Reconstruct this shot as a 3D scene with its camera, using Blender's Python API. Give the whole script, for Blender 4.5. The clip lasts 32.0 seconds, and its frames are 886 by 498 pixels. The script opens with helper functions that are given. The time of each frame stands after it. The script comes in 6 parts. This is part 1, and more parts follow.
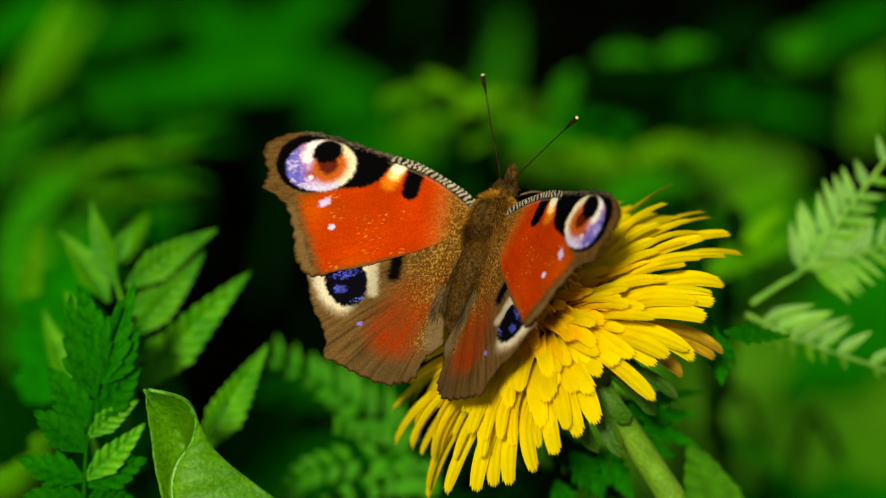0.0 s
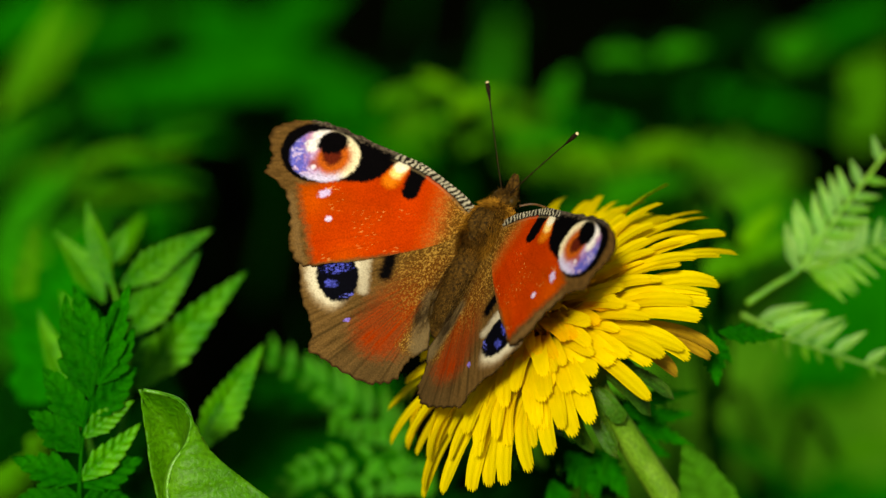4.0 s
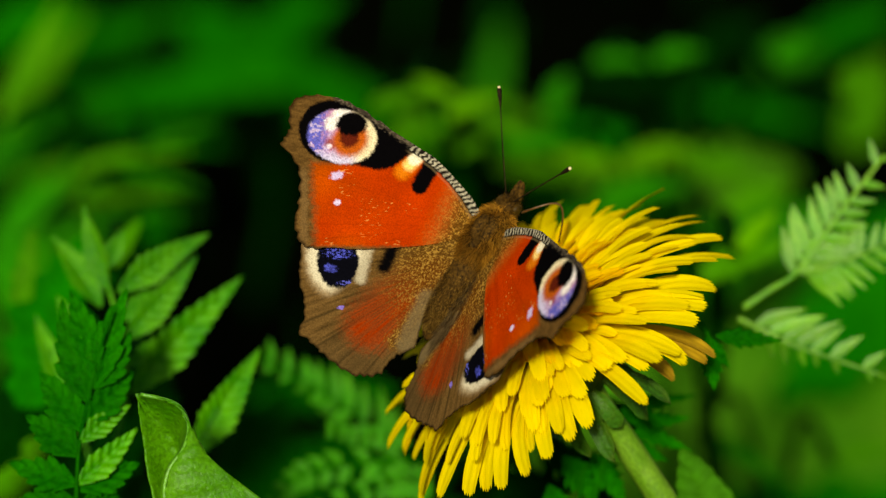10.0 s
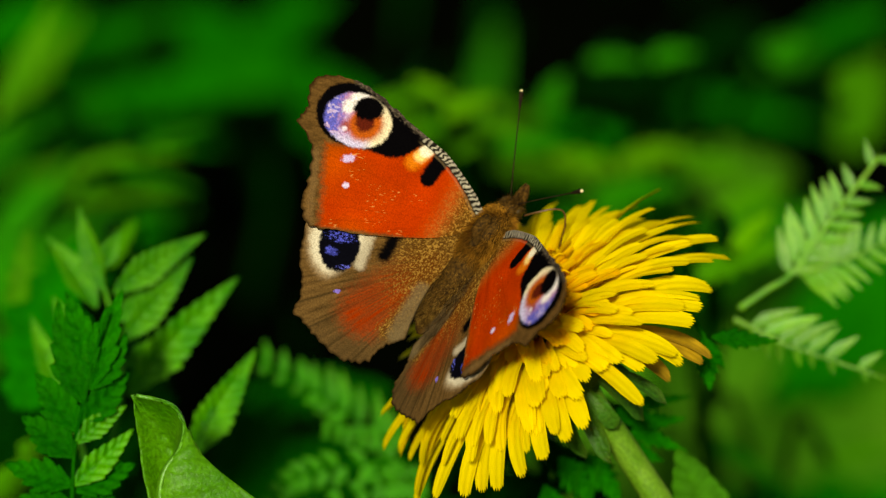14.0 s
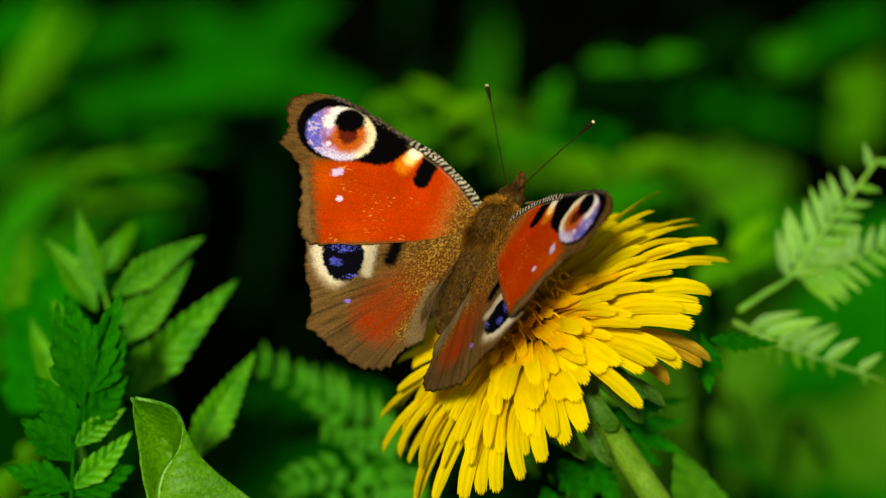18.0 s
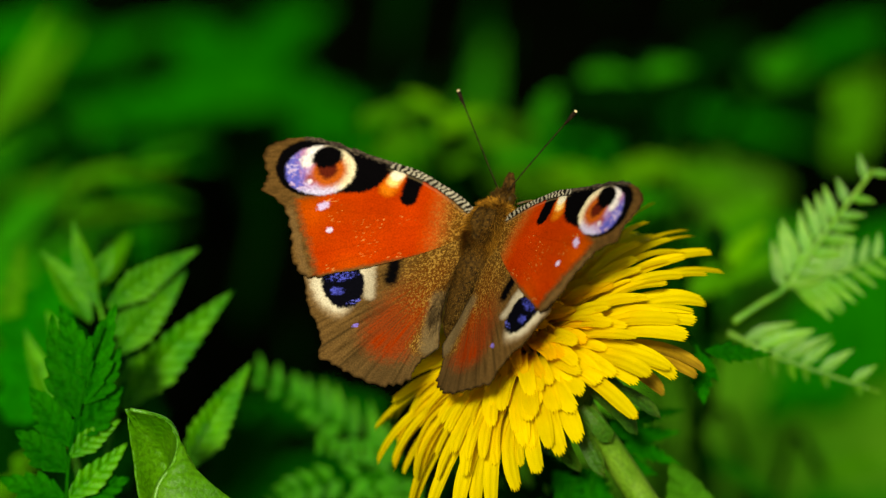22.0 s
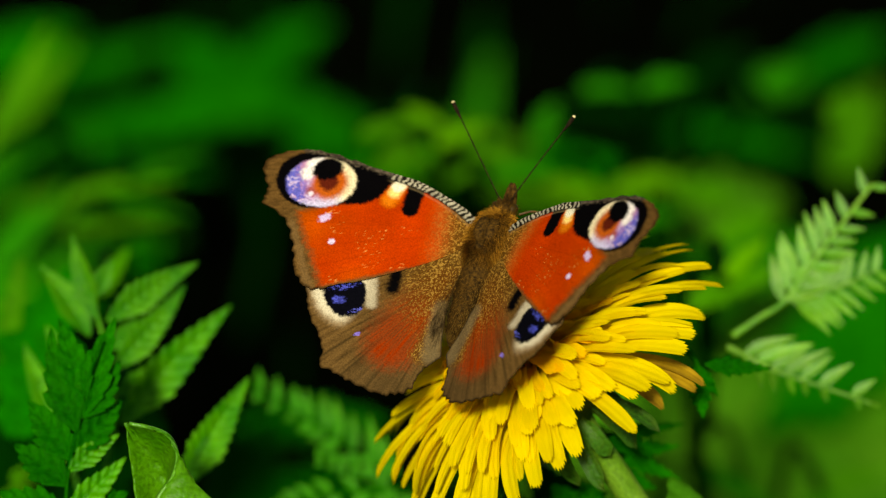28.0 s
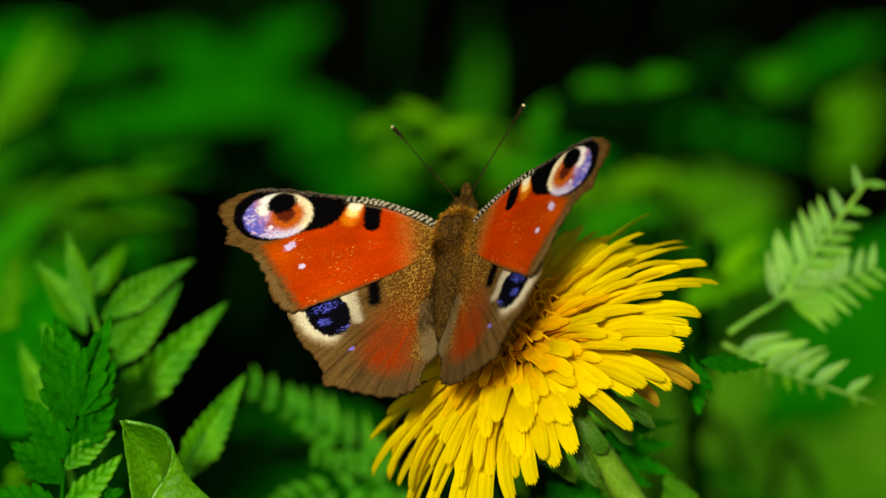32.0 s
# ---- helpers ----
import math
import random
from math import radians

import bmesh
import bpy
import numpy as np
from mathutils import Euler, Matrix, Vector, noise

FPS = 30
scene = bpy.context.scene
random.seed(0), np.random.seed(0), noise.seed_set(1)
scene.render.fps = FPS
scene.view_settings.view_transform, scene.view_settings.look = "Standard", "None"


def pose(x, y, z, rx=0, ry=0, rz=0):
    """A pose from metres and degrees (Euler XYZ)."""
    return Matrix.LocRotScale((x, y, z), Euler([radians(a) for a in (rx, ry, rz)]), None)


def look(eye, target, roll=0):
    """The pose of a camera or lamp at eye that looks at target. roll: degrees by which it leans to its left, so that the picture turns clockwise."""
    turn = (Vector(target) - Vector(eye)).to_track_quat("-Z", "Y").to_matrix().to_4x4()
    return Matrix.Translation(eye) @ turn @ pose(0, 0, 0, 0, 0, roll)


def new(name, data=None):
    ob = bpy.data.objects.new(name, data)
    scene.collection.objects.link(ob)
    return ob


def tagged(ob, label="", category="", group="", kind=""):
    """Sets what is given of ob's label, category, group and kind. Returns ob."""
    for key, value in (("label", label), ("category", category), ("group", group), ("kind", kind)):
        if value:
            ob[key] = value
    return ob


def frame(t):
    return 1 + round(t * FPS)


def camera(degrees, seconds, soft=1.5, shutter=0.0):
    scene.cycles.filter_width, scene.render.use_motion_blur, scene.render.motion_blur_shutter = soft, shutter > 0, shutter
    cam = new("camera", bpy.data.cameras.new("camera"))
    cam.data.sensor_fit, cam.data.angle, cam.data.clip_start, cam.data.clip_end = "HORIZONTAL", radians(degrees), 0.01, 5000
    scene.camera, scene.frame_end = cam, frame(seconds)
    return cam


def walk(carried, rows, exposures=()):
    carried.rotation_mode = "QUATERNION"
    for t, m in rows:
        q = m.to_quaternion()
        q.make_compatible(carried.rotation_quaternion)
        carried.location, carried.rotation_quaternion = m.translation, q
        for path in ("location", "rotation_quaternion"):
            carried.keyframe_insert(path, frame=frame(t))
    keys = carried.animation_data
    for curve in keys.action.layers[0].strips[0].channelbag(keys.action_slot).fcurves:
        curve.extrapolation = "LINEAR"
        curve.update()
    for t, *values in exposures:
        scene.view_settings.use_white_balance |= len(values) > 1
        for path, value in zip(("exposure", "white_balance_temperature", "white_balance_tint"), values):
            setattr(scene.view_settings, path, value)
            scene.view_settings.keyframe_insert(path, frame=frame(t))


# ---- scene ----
# The camera turns a little on its stand; its place is fixed.
EYE = (0, -0.39467, 0.44365)
cam = camera(16, 32.0, soft=1.25)
cam.data.dof.use_dof = True
cam.data.dof.focus_distance = 0.413
cam.data.dof.aperture_fstop = 12.0
walk(cam, [
    (0, look(EYE, (0, 0, 0.3))),
    (0.5, look(EYE, (0.00035, 0, 0.3))),
    (1, look(EYE, (0.00046, -0.00004, 0.29989))),
    (1.5, look(EYE, (0.00057, -0.00006, 0.29984))),
    (2, look(EYE, (0.00057, -0.00008, 0.29978))),
    (2.5, look(EYE, (0.00057, -0.00008, 0.29979))),
    (3, look(EYE, (0.00069, -0.00008, 0.29978))),
    (3.5, look(EYE, (0.00063, -0.00004, 0.29989))),
    (5.5, look(EYE, (0.00063, 0.00006, 0.30016))),
    (6, look(EYE, (0.00057, 0.00008, 0.30022))),
    (6.5, look(EYE, (0.00081, 0.00012, 0.30033))),
    (7, look(EYE, (0.00081, 0.00012, 0.30033))),
    (7.5, look(EYE, (0.00081, 0.00012, 0.30033))),
    (8, look(EYE, (0.00075, 0.00008, 0.30022))),
    (8.5, look(EYE, (0.00081, 0.00012, 0.30033))),
    (9, look(EYE, (0.00092, 0.00018, 0.30049))),
    (9.5, look(EYE, (0.00104, 0.0002, 0.30054))),
    (10, look(EYE, (0.00104, 0.0002, 0.30054))),
    (10.5, look(EYE, (0.00104, 0.00024, 0.30065))),
    (11, look(EYE, (0.00092, 0.00028, 0.30076))),
    (11.5, look(EYE, (0.00092, 0.00024, 0.30065))),
    (12, look(EYE, (0.00092, 0.0002, 0.30054))),
    (12.5, look(EYE, (0.00115, 0.00016, 0.30043))),
    (13, look(EYE, (0.00126, 0.00016, 0.30044))),
    (13.5, look(EYE, (0.0015, 0.00016, 0.30043))),
    (14, look(EYE, (0.00161, 0.00024, 0.30065))),
    (14.5, look(EYE, (0.00172, 0.00026, 0.3007))),
    (16.5, look(EYE, (0.0015, 0.00026, 0.3007))),
    (17, look(EYE, (0.00161, 0.00028, 0.30076))),
    (17.5, look(EYE, (0.0015, 0.00028, 0.30076))),
    (18, look(EYE, (0.00172, 0.00036, 0.30098))),
    (18.5, look(EYE, (0.00196, 0.00036, 0.30098))),
    (19, look(EYE, (0.00172, 0.00043, 0.30119))),
    (19.5, look(EYE, (0.00172, 0.00045, 0.30125))),
    (20, look(EYE, (0.00172, 0.00049, 0.30135))),
    (20.5, look(EYE, (0.0019, 0.00051, 0.30141))),
    (21, look(EYE, (0.00196, 0.00063, 0.30173))),
    (21.5, look(EYE, (0.00219, 0.00071, 0.30195))),
    (22, look(EYE, (0.00242, 0.00087, 0.30238))),
    (22.5, look(EYE, (0.00242, 0.00102, 0.30282))),
    (23, look(EYE, (0.0023, 0.00118, 0.30325))),
    (23.5, look(EYE, (0.0023, 0.0012, 0.30331))),
    (24, look(EYE, (0.00207, 0.00126, 0.30347))),
    (24.5, look(EYE, (0.00207, 0.0013, 0.30357))),
    (25, look(EYE, (0.00219, 0.00134, 0.30369))),
    (25.5, look(EYE, (0.00207, 0.00142, 0.3039))),
    (27.5, look(EYE, (0.00254, 0.0015, 0.30412))),
    (28, look(EYE, (0.00254, 0.0015, 0.30412))),
    (28.5, look(EYE, (0.00276, 0.0015, 0.30412))),
    (29, look(EYE, (0.00276, 0.0015, 0.30412))),
    (29.5, look(EYE, (0.003, 0.00146, 0.30401))),
    (30, look(EYE, (0.00311, 0.00146, 0.30401))),
    (30.5, look(EYE, (0.00323, 0.00146, 0.30401))),
    (31, look(EYE, (0.00311, 0.00142, 0.30391))),
    (31.5, look(EYE, (0.00311, 0.00142, 0.3039))),
    (32, look(EYE, (0.00311, 0.00138, 0.30379))),
], exposures=[(0, 0.20, 7500, -2), (32, 0.20, 7500, -2)])

# ---- light ----
SUN = Vector((-0.12, -0.865, 0.48)).normalized()
world = bpy.data.worlds.new("sky")
scene.world = world
world.use_nodes = True
wn = world.node_tree
sky = wn.nodes.new("ShaderNodeTexSky")
sky.sky_type, sky.sun_disc = "NISHITA", False
sky.sun_elevation = math.asin(SUN.z)
sky.sun_rotation = math.atan2(SUN.x, SUN.y)
wn.nodes["Background"].inputs["Strength"].default_value = 0.055
wn.links.new(sky.outputs["Color"], wn.nodes["Background"].inputs["Color"])
lamp = bpy.data.lights.new("sun", "SUN")
lamp.energy, lamp.angle, lamp.color = 4.5, radians(5.0), (1.0, 0.95, 0.84)
sun = new("sun", lamp)
sun.matrix_world = look(SUN * 3, (0, 0, 0))


# ---- materials ----
def nodes(name):
    m = bpy.data.materials.new(name)
    m.use_nodes = True
    t = m.node_tree
    return m, t, t.nodes["Principled BSDF"], t.nodes["Material Output"]


def noisy(t, scale, low, high, detail=4, space="Object", a=0.35, b=0.65):
    """A colour that wanders between low and high over a noise of that scale."""
    co = t.nodes.new("ShaderNodeTexCoord")
    n = t.nodes.new("ShaderNodeTexNoise")
    n.inputs["Scale"].default_value, n.inputs["Detail"].default_value = scale, detail
    t.links.new(co.outputs[space], n.inputs["Vector"])
    r = t.nodes.new("ShaderNodeValToRGB")
    r.color_ramp.elements[0].position, r.color_ramp.elements[1].position = a, b
    r.color_ramp.elements[0].color, r.color_ramp.elements[1].color = (*low, 1), (*high, 1)
    t.links.new(n.outputs["Fac"], r.inputs["Fac"])
    return r.outputs["Color"], n.outputs["Fac"]


def bump(t, p, height, strength, distance):
    b = t.nodes.new("ShaderNodeBump")
    b.inputs["Strength"].default_value, b.inputs["Distance"].default_value = strength, distance
    t.links.new(height, b.inputs["Height"])
    t.links.new(b.outputs["Normal"], p.inputs["Normal"])


def mixed(t, kind, fac, a, b):
    m = t.nodes.new("ShaderNodeMix")
    m.data_type, m.blend_type = "RGBA", kind
    for i, v in ((0, fac), (6, a), (7, b)):
        if hasattr(v, "links"):
            t.links.new(v, m.inputs[i])
        else:
            m.inputs[i].default_value = v
    return m.outputs[2]


def see_through(t, p, out, colour, share):
    """Part of the light goes through the leaf."""
    tr = t.nodes.new("ShaderNodeBsdfTranslucent")
    if hasattr(colour, "links"):
        t.links.new(colour, tr.inputs["Color"])
    else:
        tr.inputs["Color"].default_value = colour
    mx = t.nodes.new("ShaderNodeMixShader")
    mx.inputs[0].default_value = share
    t.links.new(p.outputs[0], mx.inputs[1])
    t.links.new(tr.outputs[0], mx.inputs[2])
    t.links.new(mx.outputs[0], out.inputs["Surface"])


def vary(t, colour, amount):
    """Each piece a little lighter or darker than the next."""
    info = t.nodes.new("ShaderNodeObjectInfo")
    mr = t.nodes.new("ShaderNodeMapRange")
    mr.inputs["To Min"].default_value, mr.inputs["To Max"].default_value = 1 - amount, 1 + amount
    t.links.new(info.outputs["Random"], mr.inputs["Value"])
    g = t.nodes.new("ShaderNodeCombineColor")
    for i in range(3):
        t.links.new(mr.outputs[0], g.inputs[i])
    return mixed(t, "MULTIPLY", 1.0, colour, g.outputs[0])


def leaf_material(name, low, high, scale=60, rough=0.42, share=0.35, vein=0.0, spec=0.5):
    m, t, p, out = nodes(name)
    c, f = noisy(t, scale, low, high)
    c2, f2 = noisy(t, scale * 14, (0.75, 0.75, 0.75), (1.15, 1.15, 1.1))
    c = vary(t, mixed(t, "MULTIPLY", 1.0, c, c2), 0.18)
    t.links.new(c, p.inputs["Base Color"])
    p.inputs["Roughness"].default_value = rough
    p.inputs["Specular IOR Level"].default_value = spec
    bump(t, p, f2, 0.5, 0.0004)
    see_through(t, p, out, mixed(t, "MULTIPLY", 1.0, c, (1.3, 1.1, 0.5, 1)), share)
    return m


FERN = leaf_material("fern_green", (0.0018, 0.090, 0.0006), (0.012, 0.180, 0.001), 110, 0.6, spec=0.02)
# paler copy, also used as the sunlit tone of the dark front leaf
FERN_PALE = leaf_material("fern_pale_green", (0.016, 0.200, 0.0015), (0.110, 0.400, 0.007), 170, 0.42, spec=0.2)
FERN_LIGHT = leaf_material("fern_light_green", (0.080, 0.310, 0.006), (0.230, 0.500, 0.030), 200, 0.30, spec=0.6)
RACHIS = leaf_material("fern_stalk_green", (0.070, 0.260, 0.010), (0.130, 0.340, 0.025), 120, 0.4, 0.1)
FOLDED = leaf_material("folded_leaf_green", (0.045, 0.200, 0.003), (0.105, 0.300, 0.008), 120, 0.42, 0.35, spec=0.2)
# sun and shade on the broad leaves are partly put into these greens
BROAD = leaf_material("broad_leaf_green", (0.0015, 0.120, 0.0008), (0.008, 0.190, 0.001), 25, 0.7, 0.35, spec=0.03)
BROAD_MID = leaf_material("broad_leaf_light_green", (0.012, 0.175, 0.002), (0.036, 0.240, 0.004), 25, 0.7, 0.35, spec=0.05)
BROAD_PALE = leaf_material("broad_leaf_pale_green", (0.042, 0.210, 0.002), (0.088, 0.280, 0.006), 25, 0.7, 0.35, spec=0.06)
# green raised to stand in for sunlight on the leaves
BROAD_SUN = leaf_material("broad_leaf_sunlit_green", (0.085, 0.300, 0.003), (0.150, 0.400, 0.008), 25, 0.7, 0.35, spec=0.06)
# near-black green: deep shade put into the leaf colour
BROAD_SHADED = leaf_material("broad_leaf_shaded_green", (0.0004, 0.018, 0.0003), (0.0008, 0.034, 0.0004), 25, 0.7, 0.3, spec=0.01)
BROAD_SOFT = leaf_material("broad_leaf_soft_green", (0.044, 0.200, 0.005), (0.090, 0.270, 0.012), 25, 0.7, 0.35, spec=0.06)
STEM = leaf_material("stem_green", (0.110, 0.260, 0.012), (0.190, 0.360, 0.030), 150, 0.5, 0.15, spec=0.12)
BRACT = leaf_material("bract_green", (0.035, 0.120, 0.006), (0.110, 0.130, 0.010), 150, 0.5, 0.15, spec=0.2)


def petal_material(name, low, high, share=0.3):
    m, t, p, out = nodes(name)
    c, f = noisy(t, 250, low, high)
    co = t.nodes.new("ShaderNodeTexCoord")
    w = t.nodes.new("ShaderNodeTexWave")
    w.bands_direction = "X"
    w.inputs["Scale"].default_value, w.inputs["Distortion"].default_value = 260, 2.0
    t.links.new(co.outputs["Object"], w.inputs["Vector"])
    c = vary(t, c, 0.07)
    t.links.new(c, p.inputs["Base Color"])
    p.inputs["Roughness"].default_value = 0.6
    p.inputs["Specular IOR Level"].default_value = 0.1
    bump(t, p, w.outputs["Fac"], 0.16, 0.0002)
    see_through(t, p, out, c, share)
    return m


YELLOW = petal_material("petal_yellow", (0.82, 0.615, 0.0), (0.89, 0.70, 0.001), 0.46)
GOLD = petal_material("floret_gold", (0.84, 0.46, 0.0), (0.89, 0.63, 0.0), 0.5)


def wing_material(name):
    m, t, p, out = nodes(name)
    a = t.nodes.new("ShaderNodeVertexColor")
    a.layer_name = "scales"
    c2, f2 = noisy(t, 5200, (0.80, 0.80, 0.80), (1.18, 1.18, 1.18), 2)
    c = mixed(t, "MULTIPLY", 1.0, a.outputs["Color"], c2)
    t.links.new(c, p.inputs["Base Color"])
    p.inputs["Roughness"].default_value = 0.75
    p.inputs["Specular IOR Level"].default_value = 0.005
    p.inputs["Sheen Weight"].default_value = 0.0
    bump(t, p, f2, 0.4, 0.00008)
    return m


WING = wing_material("wing_scales")


def plain(name, low, high, scale, rough, spec=0.5, relief=0.0002, sheen=0.0):
    m, t, p, out = nodes(name)
    c, f = noisy(t, scale, low, high)
    t.links.new(c, p.inputs["Base Color"])
    p.inputs["Roughness"].default_value = rough
    p.inputs["Specular IOR Level"].default_value = spec
    p.inputs["Sheen Weight"].default_value = sheen
    bump(t, p, f, 0.6, relief)
    return m


def fur(name, dark, mid, gold, share):
    """Hair by hair between dark, brown and gold."""
    m, t, p, out = nodes(name)
    geo = t.nodes.new("ShaderNodeNewGeometry")
    r = t.nodes.new("ShaderNodeValToRGB")
    r.color_ramp.elements[0].position, r.color_ramp.elements[1].position = 1 - share - 0.25, 1.0
    r.color_ramp.elements[0].color, r.color_ramp.elements[1].color = (*dark, 1), (*gold, 1)
    e = r.color_ramp.elements.new(1 - share)
    e.color = (*mid, 1)
    t.links.new(geo.outputs["Random Per Island"], r.inputs["Fac"])
    c, f = noisy(t, 700, (0.65, 0.65, 0.65), (1.2, 1.2, 1.2))
    t.links.new(mixed(t, "MULTIPLY", 1.0, r.outputs["Color"], c), p.inputs["Base Color"])
    p.inputs["Roughness"].default_value, p.inputs["Specular IOR Level"].default_value = 0.8, 0.06
    return m


FUR = fur("brown_fur", (0.070, 0.026, 0.003), (0.26, 0.105, 0.009), (0.55, 0.26, 0.03), 0.6)
FUR_DARK = fur("dark_fur", (0.036, 0.016, 0.003), (0.15, 0.070, 0.010), (0.52, 0.30, 0.06), 0.5)
FUR_GREY = fur("grey_brown_fringe", (0.060, 0.034, 0.012), (0.14, 0.085, 0.035), (0.27, 0.18, 0.08), 0.4)
CHITIN = plain("dark_shell", (0.030, 0.016, 0.002), (0.075, 0.038, 0.005), 900, 0.5, 0.10)
FUR_HEAD = plain("head_fur", (0.018, 0.009, 0.002), (0.085, 0.040, 0.006), 2600, 0.8, 0.06)
FEELER = plain("antenna_dark", (0.004, 0.003, 0.002), (0.028, 0.016, 0.006), 2500, 0.7, 0.05)
FEELER_TIP = plain("antenna_tip_pale", (0.60, 0.45, 0.22), (0.80, 0.66, 0.38), 2500, 0.5)
TONGUE = plain("proboscis_brown", (0.075, 0.030, 0.008), (0.14, 0.060, 0.012), 1500, 0.4)
# soil colour taken down almost to black for the shade between plants
SOIL = plain("shaded_soil", (0.0005, 0.0007, 0.0003), (0.0014, 0.0020, 0.0006), 40, 1.0, 0.0, 0.004)


# ---- building helpers ----
def part(name, bm, mat, parent, label=""):
    me = bpy.data.meshes.new(name)
    bm.to_mesh(me)
    bm.free()
    me.materials.append(mat)
    ob = new(name, me)
    ob.parent = parent
    if label:
        ob["label"] = label
    return ob


def shared(name, me, parent, m):
    ob = new(name, me)
    ob.parent = parent
    ob.matrix_local = m
    return ob


def mesh_of(name, verts, faces, mat, smooth=True):
    me = bpy.data.meshes.new(name)
    me.from_pydata([tuple(v) for v in verts], [], faces)
    me.materials.append(mat)
    if smooth:
        me.polygons.foreach_set("use_smooth", [True] * len(me.polygons))
    return me


def bm_of(verts, faces):
    bm = bmesh.new()
    vs = [bm.verts.new(tuple(v)) for v in verts]
    for f in faces:
        face = bm.faces.new([vs[i] for i in f])
        face.smooth = True
    return bm


def tube(points, radii, sides=8, closed=True):
    """Vertices and faces of a round tube along the points."""
    points = [Vector(p) for p in points]
    verts, faces = [], []
    side = None
    for i, p in enumerate(points):
        d = (points[min(i + 1, len(points) - 1)] - points[max(i - 1, 0)]).normalized()
        if side is None:
            side = d.orthogonal().normalized()
        side = (side - d * side.dot(d)).normalized()
        up = d.cross(side)
        for k in range(sides):
            a = 2 * math.pi * k / sides
            verts.append(p + (side * math.cos(a) + up * math.sin(a)) * radii[i])
    for i in range(len(points) - 1):
        for k in range(sides):
            a, b = i * sides + k, i * sides + (k + 1) % sides
            faces.append((a, b, b + sides, a + sides))
    if closed:
        faces.append(tuple(range(sides))[::-1])
        faces.append(tuple(range(len(verts) - sides, len(verts))))
    return verts, faces


def curve(points, n):
    """A smooth run of n + 1 points through the given ones."""
    pts = [Vector(p) for p in points]
    out = []
    m = len(pts) - 1
    for k in range(n + 1):
        s = k / n * m
        i = min(int(s), m - 1)
        f = s - i
        p0, p1, p2, p3 = pts[max(i - 1, 0)], pts[i], pts[i + 1], pts[min(i + 2, m)]
        out.append(0.5 * (2 * p1 + (p2 - p0) * f + (2 * p0 - 5 * p1 + 4 * p2 - p3) * f * f + (3 * p1 - p0 - 3 * p2 + p3) * f ** 3))
    return out


def basis(origin, forward, up):
    """A pose with y along forward and z as near up as can be."""
    y = Vector(forward).normalized()
    z = Vector(up)
    z = (z - y * z.dot(y)).normalized()
    x = y.cross(z)
    m = Matrix((x, y, z)).transposed().to_4x4()
    m.translation = origin
    return m


def thing(name, m, label, category, group="", kind=""):
    ob = new(name)
    ob.empty_display_size = 0.01
    ob.matrix_world = m
    return tagged(ob, label, category, group, kind)


def loops(control, n):
    """A closed smooth outline through the control points, as an array of n points."""
    c = np.array(control, float)
    m = len(c)
    s = np.arange(n) / n * m
    i = s.astype(int)
    f = (s - i)[:, None]
    p0, p1, p2, p3 = c[(i - 1) % m], c[i % m], c[(i + 1) % m], c[(i + 2) % m]
    return 0.5 * (2 * p1 + (p2 - p0) * f + (2 * p0 - 5 * p1 + 4 * p2 - p3) * f ** 2 + (3 * p1 - p0 - 3 * p2 + p3) * f ** 3)


def grain(x, y, seed=0):
    """Smooth value noise, 0 to 1, one cell a unit."""
    xi, yi = np.floor(x).astype(np.int64), np.floor(y).astype(np.int64)
    fx, fy = x - xi, y - yi
    fx, fy = fx * fx * (3 - 2 * fx), fy * fy * (3 - 2 * fy)

    def h(a, b):
        v = np.sin(a * 127.1 + b * 311.7 + seed * 74.7) * 43758.5453
        return v - np.floor(v)
    return (h(xi, yi) * (1 - fx) + h(xi + 1, yi) * fx) * (1 - fy) + (h(xi, yi + 1) * (1 - fx) + h(xi + 1, yi + 1) * fx) * fy


def step(a, b, v):
    f = np.clip((v - a) / (b - a), 0, 1)
    return f * f * (3 - 2 * f)


def capsule(x, y, a, b):
    """Distance to the line from a to b."""
    ax, ay = a
    dx, dy = b[0] - ax, b[1] - ay
    f = np.clip(((x - ax) * dx + (y - ay) * dy) / (dx * dx + dy * dy), 0, 1)
    return np.hypot(x - ax - f * dx, y - ay - f * dy)


def oval(x, y, cx, cy, a, b, lean=0.0):
    """Below 1 inside the oval."""
    c, s = math.cos(lean), math.sin(lean)
    u, v = (x - cx) * c + (y - cy) * s, -(x - cx) * s + (y - cy) * c
    return np.hypot(u / a, v / b)


def lay(col, mask, rgb):
    """Lay a colour over another where the mask is 1."""
    return col * (1 - mask[:, None]) + np.array(rgb)[None, :] * mask[:, None]


